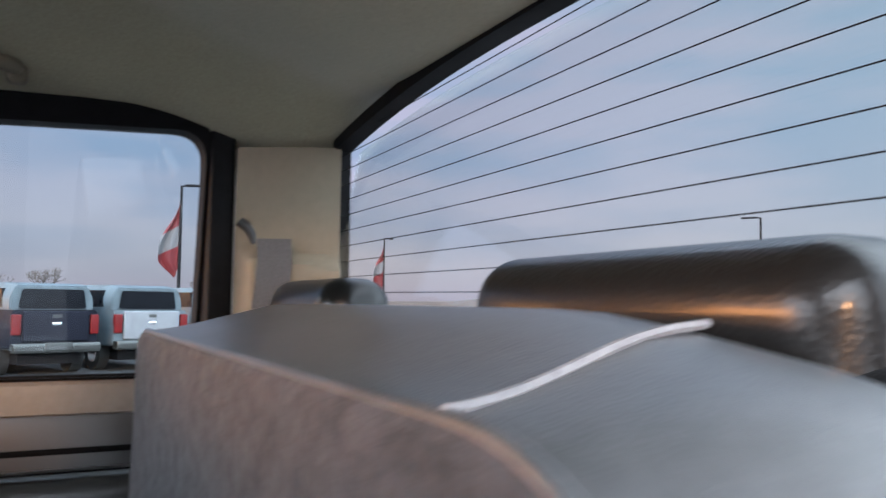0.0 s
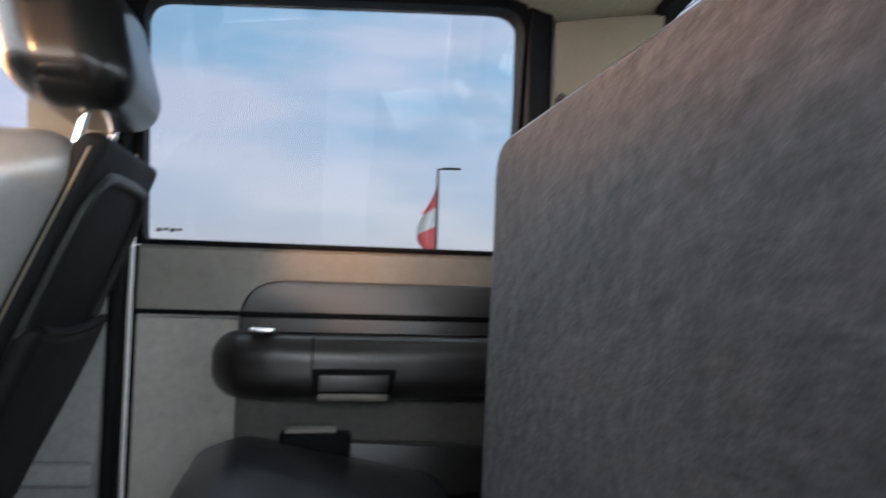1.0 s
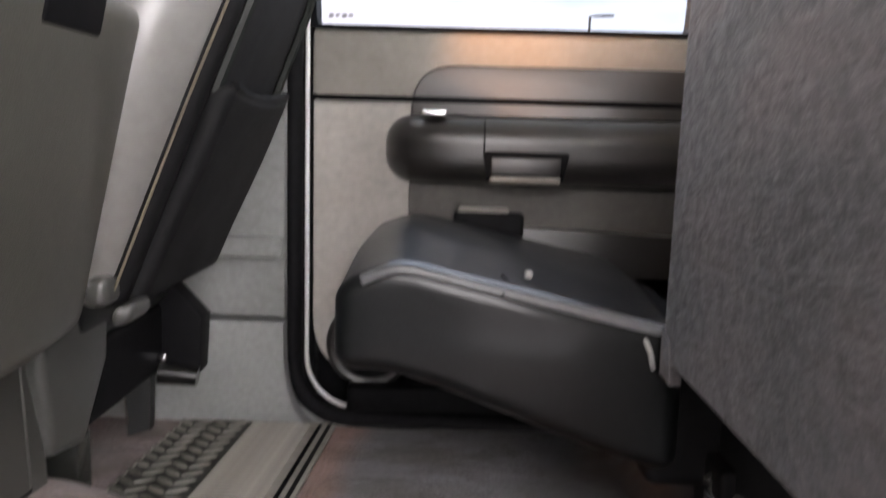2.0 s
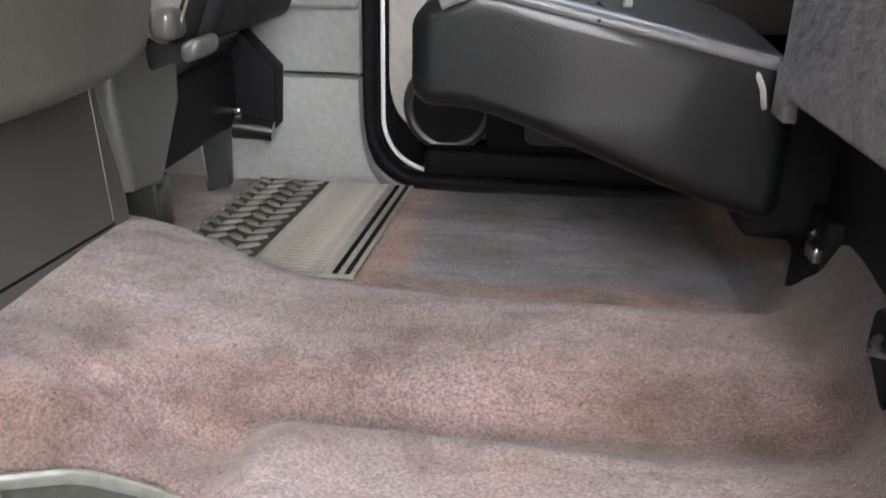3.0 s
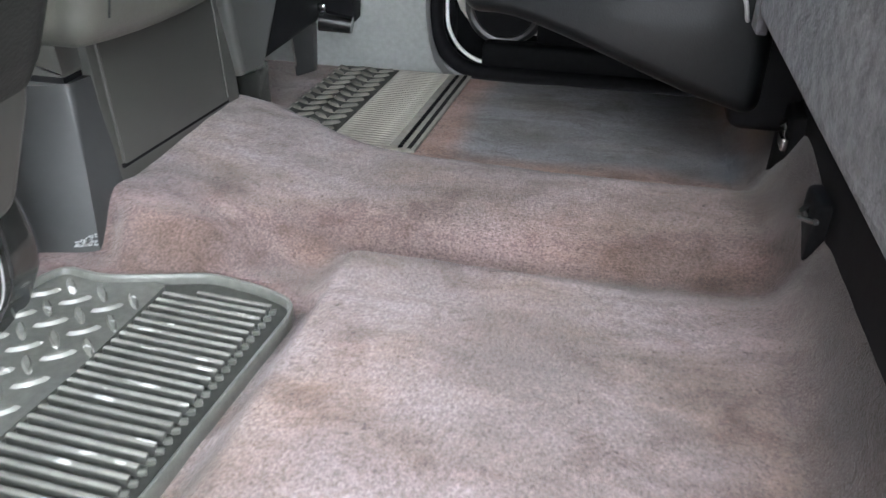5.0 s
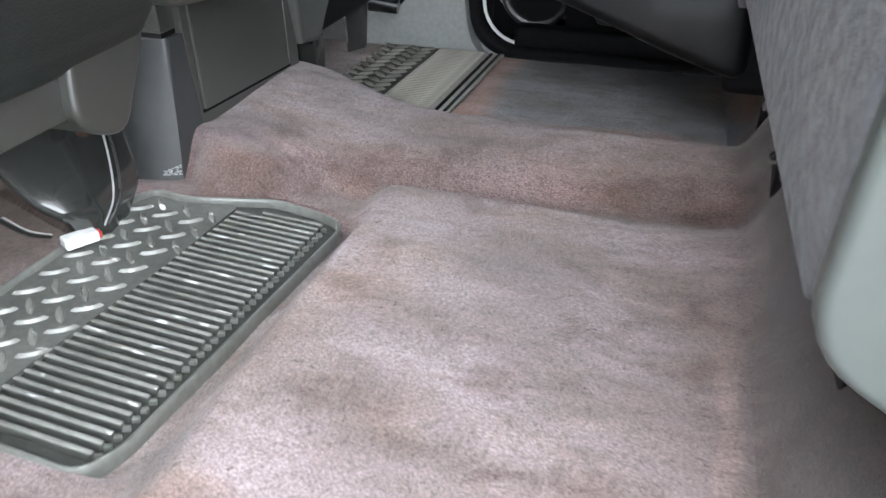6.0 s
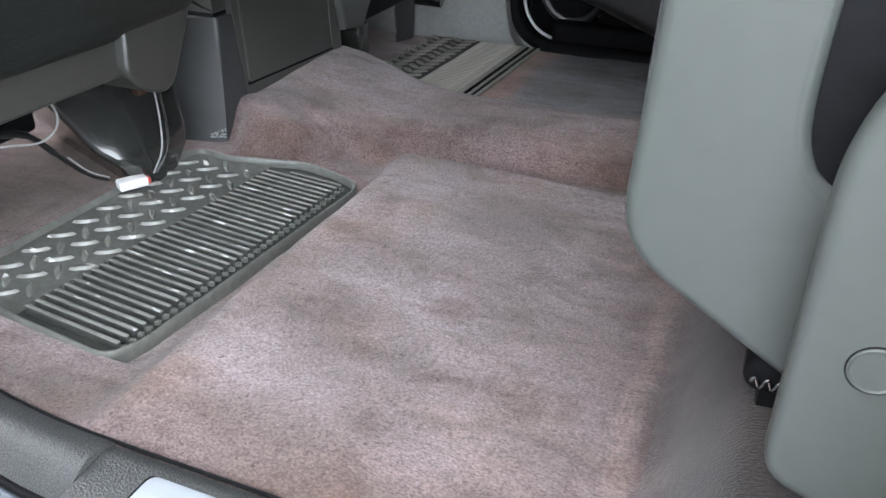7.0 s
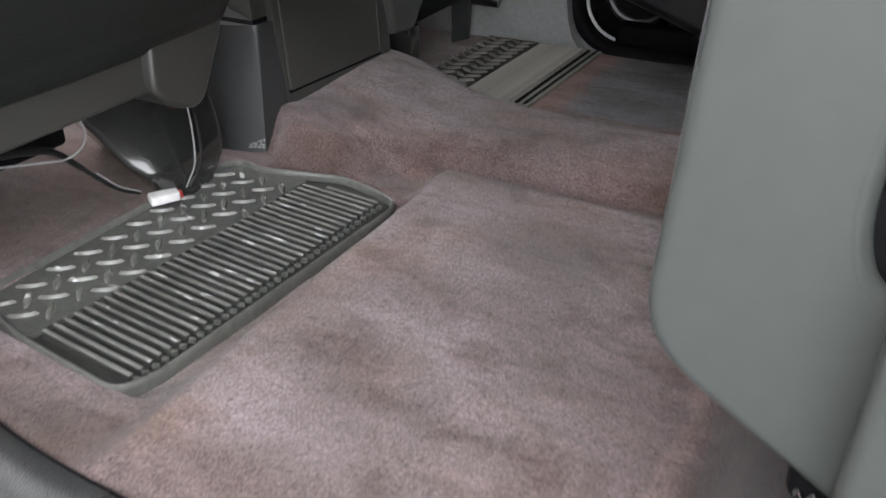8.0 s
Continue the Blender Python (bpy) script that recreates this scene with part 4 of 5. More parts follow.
base_poly = rounded([(-0.60, -0.05), (-0.022, -0.05), (-0.036, 0.255), (-0.60, 0.255)], [0, 0.012, 0.012, 0], 4)


def askew(v):
    """The base stands a little askew to the cab."""
    return Vector((v.x - 0.082 * (0.82 - v.y), v.y, v.z))


base = part("base", prism(base_poly, 1, 0.566, 0.872, 0.008, f=askew), PLASTIC, cs, "grey plastic storage base")
part("storage_door", prism([(-0.030, 0.088), (-0.0235, 0.088), (-0.0310, 0.245), (-0.038, 0.245)], 1, 0.580, 0.828, 0.0022, f=askew), PLASTIC, base)
part("door_gap", prism([(-0.034, 0.083), (-0.0250, 0.083), (-0.0252, 0.088), (-0.034, 0.088)], 1, 0.578, 0.832, f=askew), SEAL, base)
part("door_edge", tube([askew(Vector((-0.0245 - 0.048 * (z - 0.088), 0.5795, z))) for z in span(0.092, 0.245, 8)], 0.0015, 8), PLASTIC, base, "rounded edge of the storage door")
part("door_edge", tube([askew(Vector((-0.0245 - 0.048 * (z - 0.088), 0.8295, z))) for z in span(0.092, 0.245, 8)], 0.0018, 8), PLASTIC, base, "rounded edge of the storage door")


def column_ring(z):
    x0, y0 = -0.046 - 0.075 * z, 0.500 + 0.165 * z
    return [(x0, y0, z), (x0 + 0.0006, y0 + 0.0115, z), (x0 + 0.004, 0.572, z), (-0.40, 0.572, z), (-0.40, y0 - 0.05, z), (x0 - 0.085, y0 - 0.038, z), (x0 - 0.0105, y0 - 0.0047, z)]


bm = loft([column_ring(z) for z in (-0.04, 0.0, 0.10, 0.205)])
corner = [e for e in bm.edges if all(abs(v.co.y - (0.500 + 0.165 * v.co.z)) < 1e-4 and v.co.x > -0.08 for v in e.verts)]
bmesh.ops.bevel(bm, geom=corner, offset=0.008, segments=5, profile=0.5, affect="EDGES")
part("column", bm, PLASTIC_DARK, cs, "grey plastic corner column with a sharp edge")
part("column_cap", prism(rounded([(-0.60, 0.210), (-0.066, 0.210), (-0.076, 0.36), (-0.60, 0.36)], 0.008), 1, 0.530, 0.574, 0.008), PLASTIC, cs)
part("cap_gap", box((-0.50, 0.531, 0.203), (-0.068, 0.571, 0.2115)), SEAL, cs)
part("hinge_pin", tube([(-0.064, 0.588, 0.196), (-0.066, 0.592, 0.252)], 0.0042, 10), CHROME, cs, "bright hinge pin")
part("knob", rbox((-0.052, 0.618, 0.243), (-0.032, 0.630, 0.256), 0.005, 2, 2), CHROME, cs)
bm = bmesh.new()
rnd = random.Random(4)
for _ in range(130):
    u = 0.026 * rnd.random() ** 1.4
    z = 0.014 + (0.015 - 0.35 * u) * rnd.random() ** 2.0
    d = rnd.uniform(0.0002, 0.0008)
    x, y = -0.0475 - 0.075 * z - 0.91 * u, 0.499 + 0.165 * z - 0.41 * u
    rbox((x - d * 1.8, y - 0.0010, z - d * 0.7), (x + d * 1.8, y + 0.0010, z + d * 0.7), d * 0.3, 1, 1, bm=bm)
part("scuff", bm, POWDER, cs, "chalky white scuff at the foot")

# ---- driver's seat ----
ds = thing("front_seat", (-0.2, 0.15, 0.05), "dark leather driver's seat with a grey plastic skirt", "seat", "front seats")


def ds_lean(v):
    return Vector((v.x + 0.03 + 0.42 * max(0, v.z - 0.28) + 0.014 * math.cos((v.y - 0.15) * 4), v.y, v.z))


part("backrest", rbox((-0.16, -0.115, 0.245), (0.0, 0.402, 0.82), 0.055, 6, 10, ds_lean), LEATHER_GREY, ds)
part("seat", rbox((-0.62, -0.11, 0.22), (-0.03, 0.39, 0.36), 0.05, 5, 8), LEATHER, ds)
skirt = part("skirt", rbox((-0.55, -0.10, 0.203), (0.012, 0.262, 0.275), 0.006, 4, 6), PLASTIC, ds, "grey plastic seat skirt")
part("leg_cover", prism(rounded([(0.226, 0.208), (0.258, 0.176), (0.306, 0.164), (0.364, 0.262), (0.36, 0.30), (0.236, 0.30)], [0.015, 0.03, 0.03, 0.03, 0.005, 0.005], 5), 0, -0.20, 0.028, 0.008, 3), PLASTIC, ds, "tapered grey bracket cover")


def hood(z, left, fold_at, right):
    """One ring of the folded sheet cover: two flat flanks that meet in a rounded fold."""
    return [(x, y, z) for x, y in rounded([(-0.30, left[1] + 0.09), left, fold_at, right, (-0.30, right[1])], [0.01, 0.012, 0.035, 0.02, 0.01], 7)]


part("motor_cover", loft([hood(0.23, (-0.150, 0.160), (-0.112, 0.290), (-0.125, 0.440)), hood(0.16, (-0.118, 0.212), (-0.084, 0.300), (-0.090, 0.437)), hood(0.12, (-0.104, 0.233), (-0.071, 0.303), (-0.078, 0.436)),
                          hood(0.09, (-0.094, 0.246), (-0.061, 0.302), (-0.069, 0.434)), hood(0.075, (-0.087, 0.252), (-0.055, 0.296), (-0.064, 0.432)), hood(0.06, (-0.078, 0.261), (-0.048, 0.288), (-0.059, 0.428)),
                          hood(0.04, (-0.068, 0.280), (-0.044, 0.304), (-0.055, 0.420)), hood(0.0, (-0.072, 0.300), (-0.052, 0.325), (-0.065, 0.400))]),
     METAL_DARK, ds, "glossy black under-seat cover")
part("track", rbox((-0.55, 0.0, 0.120), (-0.125, 0.205, 0.21), 0.008, 2, 2), SEAL, ds, "black seat track")
part("bracket", rbox((-0.062, 0.318, 0.142), (-0.046, 0.344, 0.160), 0.005, 2, 2), RUST, ds, "rusty bracket")
part("bolt", tube([(-0.126, 0.118, 0.150), (-0.121, 0.115, 0.151)], 0.004, 8), CHROME, ds)
loom = thing("wire_loom", (-0.08, 0.3, 0.02), "black wires with pale strands as highlights and a white connector hanging onto the carpet", "wiring")
part("loom", tube(bow([(-0.092, -0.05, 0.195), (-0.090, 0.06, 0.164), (-0.085, 0.115, 0.152), (-0.082, 0.150, 0.138), (-0.080, 0.180, 0.105), (-0.082, 0.210, 0.072), (-0.086, 0.240, 0.044), (-0.086, 0.268, 0.027)]),
                  [0.0052] * 24 + [0.0044] * 9 + [0.0034] * 12 + [0.0024] * 40), WIRE_BLACK, loom)
part("wire", tube(bow([(-0.035, 0.334, 0.165), (-0.032, 0.334, 0.11), (-0.034, 0.330, 0.06), (-0.046, 0.318, 0.024)]), 0.0013, 6), WIRE_GLINT, loom)
part("wire", tube(bow([(-0.035, 0.342, 0.165), (-0.030, 0.344, 0.11), (-0.030, 0.338, 0.06), (-0.044, 0.322, 0.024)]), 0.0018, 6), WIRE_BLACK, loom)
part("wire", tube(bow([(-0.076, 0.00, 0.172), (-0.075, 0.065, 0.153), (-0.071, 0.120, 0.138), (-0.070, 0.156, 0.129), (-0.069, 0.182, 0.137), (-0.070, 0.191, 0.156), (-0.076, 0.184, 0.182)]), 0.0014, 6), WIRE_GLINT, loom)
part("wire", tube(bow([(-0.074, 0.196, 0.092), (-0.077, 0.228, 0.058), (-0.080, 0.264, 0.033)]), 0.0011, 6), WIRE_GLINT, loom)


def skew(v):
    d = v - Vector((-0.08, 0.302, 0))
    c, s = math.cos(1.05), math.sin(1.05)
    return Vector((-0.08 + d.x * c - d.y * s, 0.302 + d.x * s + d.y * c, v.z))


plug = part("connector", rbox((-0.102, 0.287, 0.013), (-0.060, 0.309, 0.027), 0.003, 2, 2, lambda v: skew(v) + Vector((0.018, -0.014, 0))), CONNECTOR, loom, "white plastic plug")
part("clip", rbox((-0.060, 0.291, 0.014), (-0.055, 0.303, 0.024), 0.002, 2, 1, lambda v: skew(v) + Vector((0.018, -0.014, 0))), RED_PLASTIC, loom, "red clip")

# ---- passenger's seat ----
ps = thing("front_seat", (-0.15, 1.14, 0.05), "dark leather passenger seat with a black map pocket", "seat", "front seats")


def ps_lean(v):
    w = 1 - 0.10 * ease(0.5, 0.85, v.z)
    return Vector((v.x + 0.028 + 0.405 * (v.z - 0.295), 1.145 + (v.y - 1.145) * w + 0.28 * min(0.0, v.x) * ease(1.05, 0.93, v.y), v.z))


part("backrest", rbox((-0.19, 0.922, 0.255), (-0.004, 1.365, 0.822), 0.075, 8, 10, ps_lean), BOLSTER_SHEEN, ps, "shiny dark leather back bolster, coloured pale for its sheen")
part("back_panel", rbox((-0.03, 0.962, 0.275), (0.010, 1.352, 0.822), 0.030, 4, 8, ps_lean), surface("black_cloth", (0.010, 0.010, 0.011), 0.7, bump=0.3, bump_scale=500, gloss=0.2), ps, "black cloth back panel")
part("map_pocket", rbox((-0.01, 0.985, 0.275), (0.030, 1.325, 0.575), 0.018, 4, 8, lambda v: ps_lean(v) + Vector((0.010 * ease(0.3, 0.5, v.z), 0, -0.015 * (1 - ((v.y - 1.155) / 0.17) ** 2) * ease(0.5, 0.57, v.z)))),
     surface("black_pocket_cloth", (0.011, 0.011, 0.012), 0.65, bump=0.3, bump_scale=500, gloss=0.2), ps, "sagging black pocket")
rim_path = [(0.993, 0.56), (0.993, 0.69), (1.003, 0.735), (1.03, 0.762), (1.08, 0.772), (1.24, 0.772), (1.29, 0.762), (1.317, 0.735), (1.327, 0.69), (1.322, 0.56)]
part("pocket_rim", tube(bow([ps_lean(Vector((0.012, y, z))) for y, z in rim_path], 5), 0.009, 8), LEATHER_GREY, ps, "raised black rim above the pocket")
part("pocket_lip", tube([ps_lean(Vector((0.034, y, 0.572 - 0.015 * (1 - ((y - 1.155) / 0.17) ** 2)))) for y in span(1.0, 1.31, 14)], 0.008, 8), SEAL, ps, "thick elastic edge of the pocket")
part("piping", tube([ps_lean(Vector((-0.003, 0.952, z))) for z in span(0.29, 0.80, 20)], 0.0019, 6), BEIGE, ps, "seam piping")
part("seat", rbox((-0.62, 0.90, 0.21), (-0.01, 1.33, 0.36), 0.05, 5, 8), LEATHER, ps)
part("leg_cover", prism([(0.846, 0.223), (0.868, 0.112), (0.945, 0.100), (1.020, 0.195), (1.03, 0.31), (0.85, 0.31)], 0, -0.14, -0.012, 0.012, 3), COVER, ps, "tapered grey bracket cover")
part("hinge_cover", rbox((-0.014, 0.93, 0.278), (0.014, 1.00, 0.304), 0.011, 4, 3, lambda v: Vector((v.x + 0.045, v.y, v.z - 0.016 + 0.35 * (v.x)))), HINGE, ps, "pale hinge cover")
part("hinge_knuckle", rbox((-0.004, 0.925, 0.285), (0.030, 0.985, 0.325), 0.014, 4, 3), HINGE, ps, "pale rounded hinge end")
part("recliner", prism([(-0.10, 0.150), (-0.03, 0.118), (0.0, 0.086), (0.020, 0.084), (0.040, 0.105), (0.046, 0.20), (-0.02, 0.27), (-0.10, 0.27)], 1, 1.248, 1.30, 0.006, 2), SEAL, ps, "black recliner bracket")
part("recliner_drum", tube([(-0.022, 1.236, 0.108), (0.040, 1.242, 0.100)], [0.021, 0.016], 16), GLOSS_BLACK, ps)
part("recliner_boss", rbox((-0.024, 1.222, 0.126), (-0.006, 1.236, 0.142), 0.005, 2, 2), CHROME, ps)
part("strut", prism([(-0.092, -0.02), (-0.052, -0.005), (-0.046, 0.125), (-0.100, 0.125)], 1, 1.262, 1.285, 0.003), PLASTIC_DARK, ps)
part("strut_edge", tube([(-0.089, 1.260, 0.004), (-0.095, 1.258, 0.092)], 0.0022, 6), CHROME, ps)
part("seat_pan", rbox((-0.60, 0.905, 0.105), (-0.022, 1.300, 0.222), 0.012, 2, 3), SEAL, ps, "black underside of the seat")
part("track", rbox((-0.55, 0.955, 0.0), (-0.03, 1.0, 0.10), 0.006, 2, 2), METAL_DARK, ps, "black seat track")


def hr_lean(v):
    return Vector((v.x + 0.036 - 0.28 * (v.z - 0.862), v.y, v.z))


hr = part("headrest", rbox((0.070, 1.000, 0.862), (0.242, 1.285, 1.075), 0.062, 7, 6, hr_lean), LEATHER, ps)
for y in (1.085, 1.245):
    part("post", tube([(0.172, y, 0.78), (0.200, y, 0.90)], 0.0065, 10), CHROME, hr, "chrome post")

# ---- back seat, wide side: cushion folded up, backrest, headrest ----
rs = thing("rear_seat", (0.85, 0.4, 0.1), "dark leather back seat with its cushion folded up, felt underside showing", "seat", "back seats")


def up_lean(v):
    return Vector((v.x + 0.014 * ease(0.3, 0.75, v.z), v.y + 0.035 * ease(0.6, 0.84, v.y) * ease(0.3, 0.70, v.z), v.z))


fold = dense(rounded([(-0.045, 0.275), (0.816, 0.275), (0.816, 0.809), (-0.045, 0.809)], [0.03, 0.02, 0.05, 0.10], 10), 0.04)
FC = (0.4, 0.54)


def folded(rows):
    return loft([[up_lean(Vector((x, y, z))) for y, z in shrink(fold, d, FC)] for x, d in rows])


felt = part("felt_board", folded([(0.700, 0.012), (0.7004, 0.0060), (0.7018, 0.0028), (0.704, 0.0015), (0.712, 0.0015), (0.716, 0.03)]), FELT, rs, "grey felt underside of the folded cushion")
part("felt_flap", prism([(0.772, 0.256), (0.818, 0.256), (0.818, 0.31), (0.785, 0.30)], 0, 0.6985, 0.712, 0.002), FELT, rs)


def crown(x, d):
    out = []
    for y, z in shrink(fold, d, FC):
        k = ease(-0.03, 0.22, y) * ease(0.85, 0.66, y) * ease(0.55, 0.82, z)
        out.append(up_lean(Vector((x, y, z + 0.026 * k * ease(0.69, 0.85, x)))))
    return out


part("cushion", loft([crown(x, d) for x, d in ((0.708, 0.05), (0.7052, 0.006), (0.7056, 0.0024), (0.709, 0.0008), (0.714, 0.0), (0.726, -0.001), (0.75, -0.003), (0.78, -0.006), (0.82, -0.008), (0.86, -0.006), (0.90, 0.004), (0.925, 0.02), (0.935, 0.045))]), LEATHER_LIT, rs, "shiny leather cushion, coloured grey for the light on it")


roll = [(y, z) for y, z in shrink(fold, 0.0045) if z > 0.66]
part("edge_roll", tube([up_lean(Vector((0.7075, y, z + 0.003))) for y, z in roll], 0.0042, 10), LEATHER_LIT, rs, "rolled leather edge along the felt")


def seam_at(x):
    y = 0.072 + 0.36 * (x - 0.735)
    k = ease(-0.03, 0.22, y)
    return up_lean(Vector((x, y, 0.8105 + 0.026 * k * ease(0.69, 0.85, x) + 0.0075 * ease(0.71, 0.82, x))))


part("seam", tube([seam_at(x) for x in span(0.706, 0.872, 22)], 0.0024, 6), STITCH, rs, "pale top-stitched seam")
side = rounded([(0.714, 0.58), (0.6985, 0.264), (0.822, 0.188), (0.90, 0.150), (0.90, 0.300), (0.832, 0.316), (0.806, 0.330), (0.795, 0.368), (0.803, 0.58)],
               [0.022, 0.040, 0.02, 0.042, 0.024, 0.016, 0.015, 0.022, 0.022], 6)
part("side_cover", plate(side, 1, -0.062, -0.036, 0.008, 6), PLASTIC_PANEL, rs, "smooth grey plastic side cover")
lip = bow([(0.799, -0.0542, 0.58), (0.793, -0.0542, 0.46), (0.791, -0.0542, 0.375), (0.798, -0.0542, 0.340), (0.812, -0.0542, 0.323), (0.835, -0.0542, 0.311)])
part("cover_lip", tube(lip, 0.0075, 12), PLASTIC_PANEL, rs, "rounded inner edge of the side cover")
part("bolster", rbox((0.852, -0.025, 0.30), (0.96, 0.06, 0.70), 0.05, 6, 5), LEATHER, rs, "rounded leather side bolster")
part("backrest", rbox((0.945, -0.03, 0.33), (1.085, 0.822, 0.815), 0.05, 6, 10), LEATHER, rs)
part("headrest", rbox((0.955, 0.100, 0.765), (1.070, 0.492, 0.884), 0.042, 6, 8), LEATHER_HEAD, rs)
# flat black puts the recess shade into the leather side
part("cushion_side", rbox((0.745, -0.0535, 0.30), (0.925, -0.030, 0.72), 0.009, 3, 6), SEAL, rs, "black side of the cushion, darkened for the recess shade")
bc = part("bracket_cover", plate(rounded([(0.815, 0.151), (0.99, 0.09), (0.99, 0.46), (0.86, 0.46), (0.822, 0.398), (0.813, 0.36)], [0.022, 0.024, 0.022, 0.03, 0.02, 0.016], 6), 1, -0.118, -0.092, 0.008), PLASTIC_PANEL, rs,
          "grey plastic cover over the seat bracket")
part("cap", tube([(0.858, -0.1190, 0.250), (0.858, -0.1165, 0.250)], 0.0148, 32), PLASTIC_PANEL, bc, "round bolt cap")
part("cap_groove", tube([(0.858 + 0.0155 * math.cos(a), -0.1183, 0.250 + 0.0155 * math.sin(a)) for a in span(0, 2 * math.pi, 36)[:-1]], 0.0005, 6, close=True), SEAL, bc)
part("cap_rim", tube([(0.858 + 0.0140 * math.cos(a), -0.1190, 0.250 + 0.0140 * math.sin(a)) for a in span(0, 2 * math.pi, 36)[:-1]], 0.0011, 8, close=True), PLASTIC_PANEL, bc)
part("latch", rbox((0.797, -0.034, 0.151), (0.84, 0.01, 0.184), 0.012, 4, 3), SEAL, rs, "black latch")
part("latch_spring", tube([(0.803 + 0.022 * t, -0.0355, 0.164 + 0.004 * math.sin(t * 16)) for t in span(0, 1, 20)], 0.0013, 6), CHROME, rs)
part("riser", box((0.812, -0.002, -0.02), (1.10, 0.149, 0.27), 0.006), SEAL, rs, "black seat riser")
part("riser", box((0.788, 0.15, -0.02), (1.10, 1.36, 0.27), 0.006), SEAL, rs, "black seat riser")
for y0, y1, z1 in ((0.600, 0.665, 0.122), (0.80, 0.900, 0.150)):
    br = part("hinge", rbox((0.772, y0, 0.010), (0.92, y1, z1), 0.008, 2, 3), SEAL, rs, "black steel hinge")
    part("bolt", tube([(0.768, y0 + 0.035, z1 - 0.020), (0.776, y0 + 0.035, z1 - 0.028)], 0.007, 8), METAL_DARK, br)
part("hinge_tab", rbox((0.764, 0.803, 0.100), (0.774, 0.835, 0.118), 0.003, 2, 2), CHROME, rs)
part("hinge_rod", tube([(0.768, 0.642, 0.086), (0.770, 0.585, 0.110)], 0.0035, 8), CHROME, rs)

# ---- back seat, narrow side: cushion down ----
rn = thing("rear_seat", (0.65, 1.1, 0.1), "black leather back seat with its cushion down, by the closed door", "seat", "back seats")


def tilt(v):
    k = ease(0.835, 1.08, v.y) * ease(1.37, 1.25, v.y)
    up = ease(0.26, 0.36, v.z)
    rise = 0.040 * ease(0.30, 0.205, v.z) * ease(0.72, 0.37, v.x)
    return Vector((v.x, v.y, v.z + rise - 0.215 * max(0, v.x - 0.39) + up * (0.014 * k - 0.030 * ease(0.42, 0.325, v.x) * (1 - 0.2 * k))))


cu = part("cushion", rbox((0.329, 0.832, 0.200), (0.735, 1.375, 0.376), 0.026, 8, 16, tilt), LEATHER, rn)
# pale tube stands in for the highlight on the cushion shoulder
part("seam", tube([tilt(Vector((x, 0.8420, 0.3665))) for x in span(0.362, 0.71, 24)], 0.0085, 10), LEATHER_LIT, cu, "pale tube painted as the highlight along the edge")
part("seam", tube([tilt(Vector((x, 0.838, 0.229))) for x in span(0.37, 0.70, 20)], 0.0025, 8), PIPING, cu)
part("front_seam", tube([tilt(Vector((0.522 + 0.01 * math.sin(t * 3), 0.833 + 0.05 * t, 0.366 + 0.012 * t))) for t in span(0, 1, 8)], 0.002, 6), SEAL, cu)
part("buckle", rbox((0.462, 1.300, 0.330), (0.582, 1.335, 0.386), 0.008, 3, 3), SEAL, rn, "black belt buckle housing")
part("buckle_top", rbox((0.470, 1.297, 0.385), (0.556, 1.336, 0.392), 0.003, 2, 2), DOORTOP, rn, "pale top of the buckle")
part("tag", rbox((0.551, 0.895, 0.345), (0.561, 0.906, 0.356), 0.003, 2, 2), PIPING, rn)
part("under_frame", rbox((0.70, 0.86, 0.10), (0.95, 1.36, 0.27), 0.02, 2, 3), SEAL, rn, "black cushion frame")
part("pull_loop", tube(bow([(0.684, 0.836, 0.293), (0.690, 0.826, 0.278), (0.694, 0.828, 0.262), (0.698, 0.838, 0.255)]), 0.003, 6), PIPING, cu)
part("backrest", rbox((0.93, 0.845, 0.26), (1.085, 1.345, 0.80), 0.05, 6, 8), LEATHER, rn)
part("headrest", rbox((0.955, 0.885, 0.765), (1.065, 1.200, 0.878), 0.042, 6, 6), LEATHER, rn)

# ---- outside: ground, parked pickups, lamp posts with flags, bare trees ----
whole("ground", sheet([-900, -200, -60, -20, 0, 20, 60, 200, 900], [-900, -200, -60, -20, 0, 20, 60, 200, 900], lambda x, y: (x, y, GROUND)), ASPHALT, "grey asphalt of the car park", "ground")


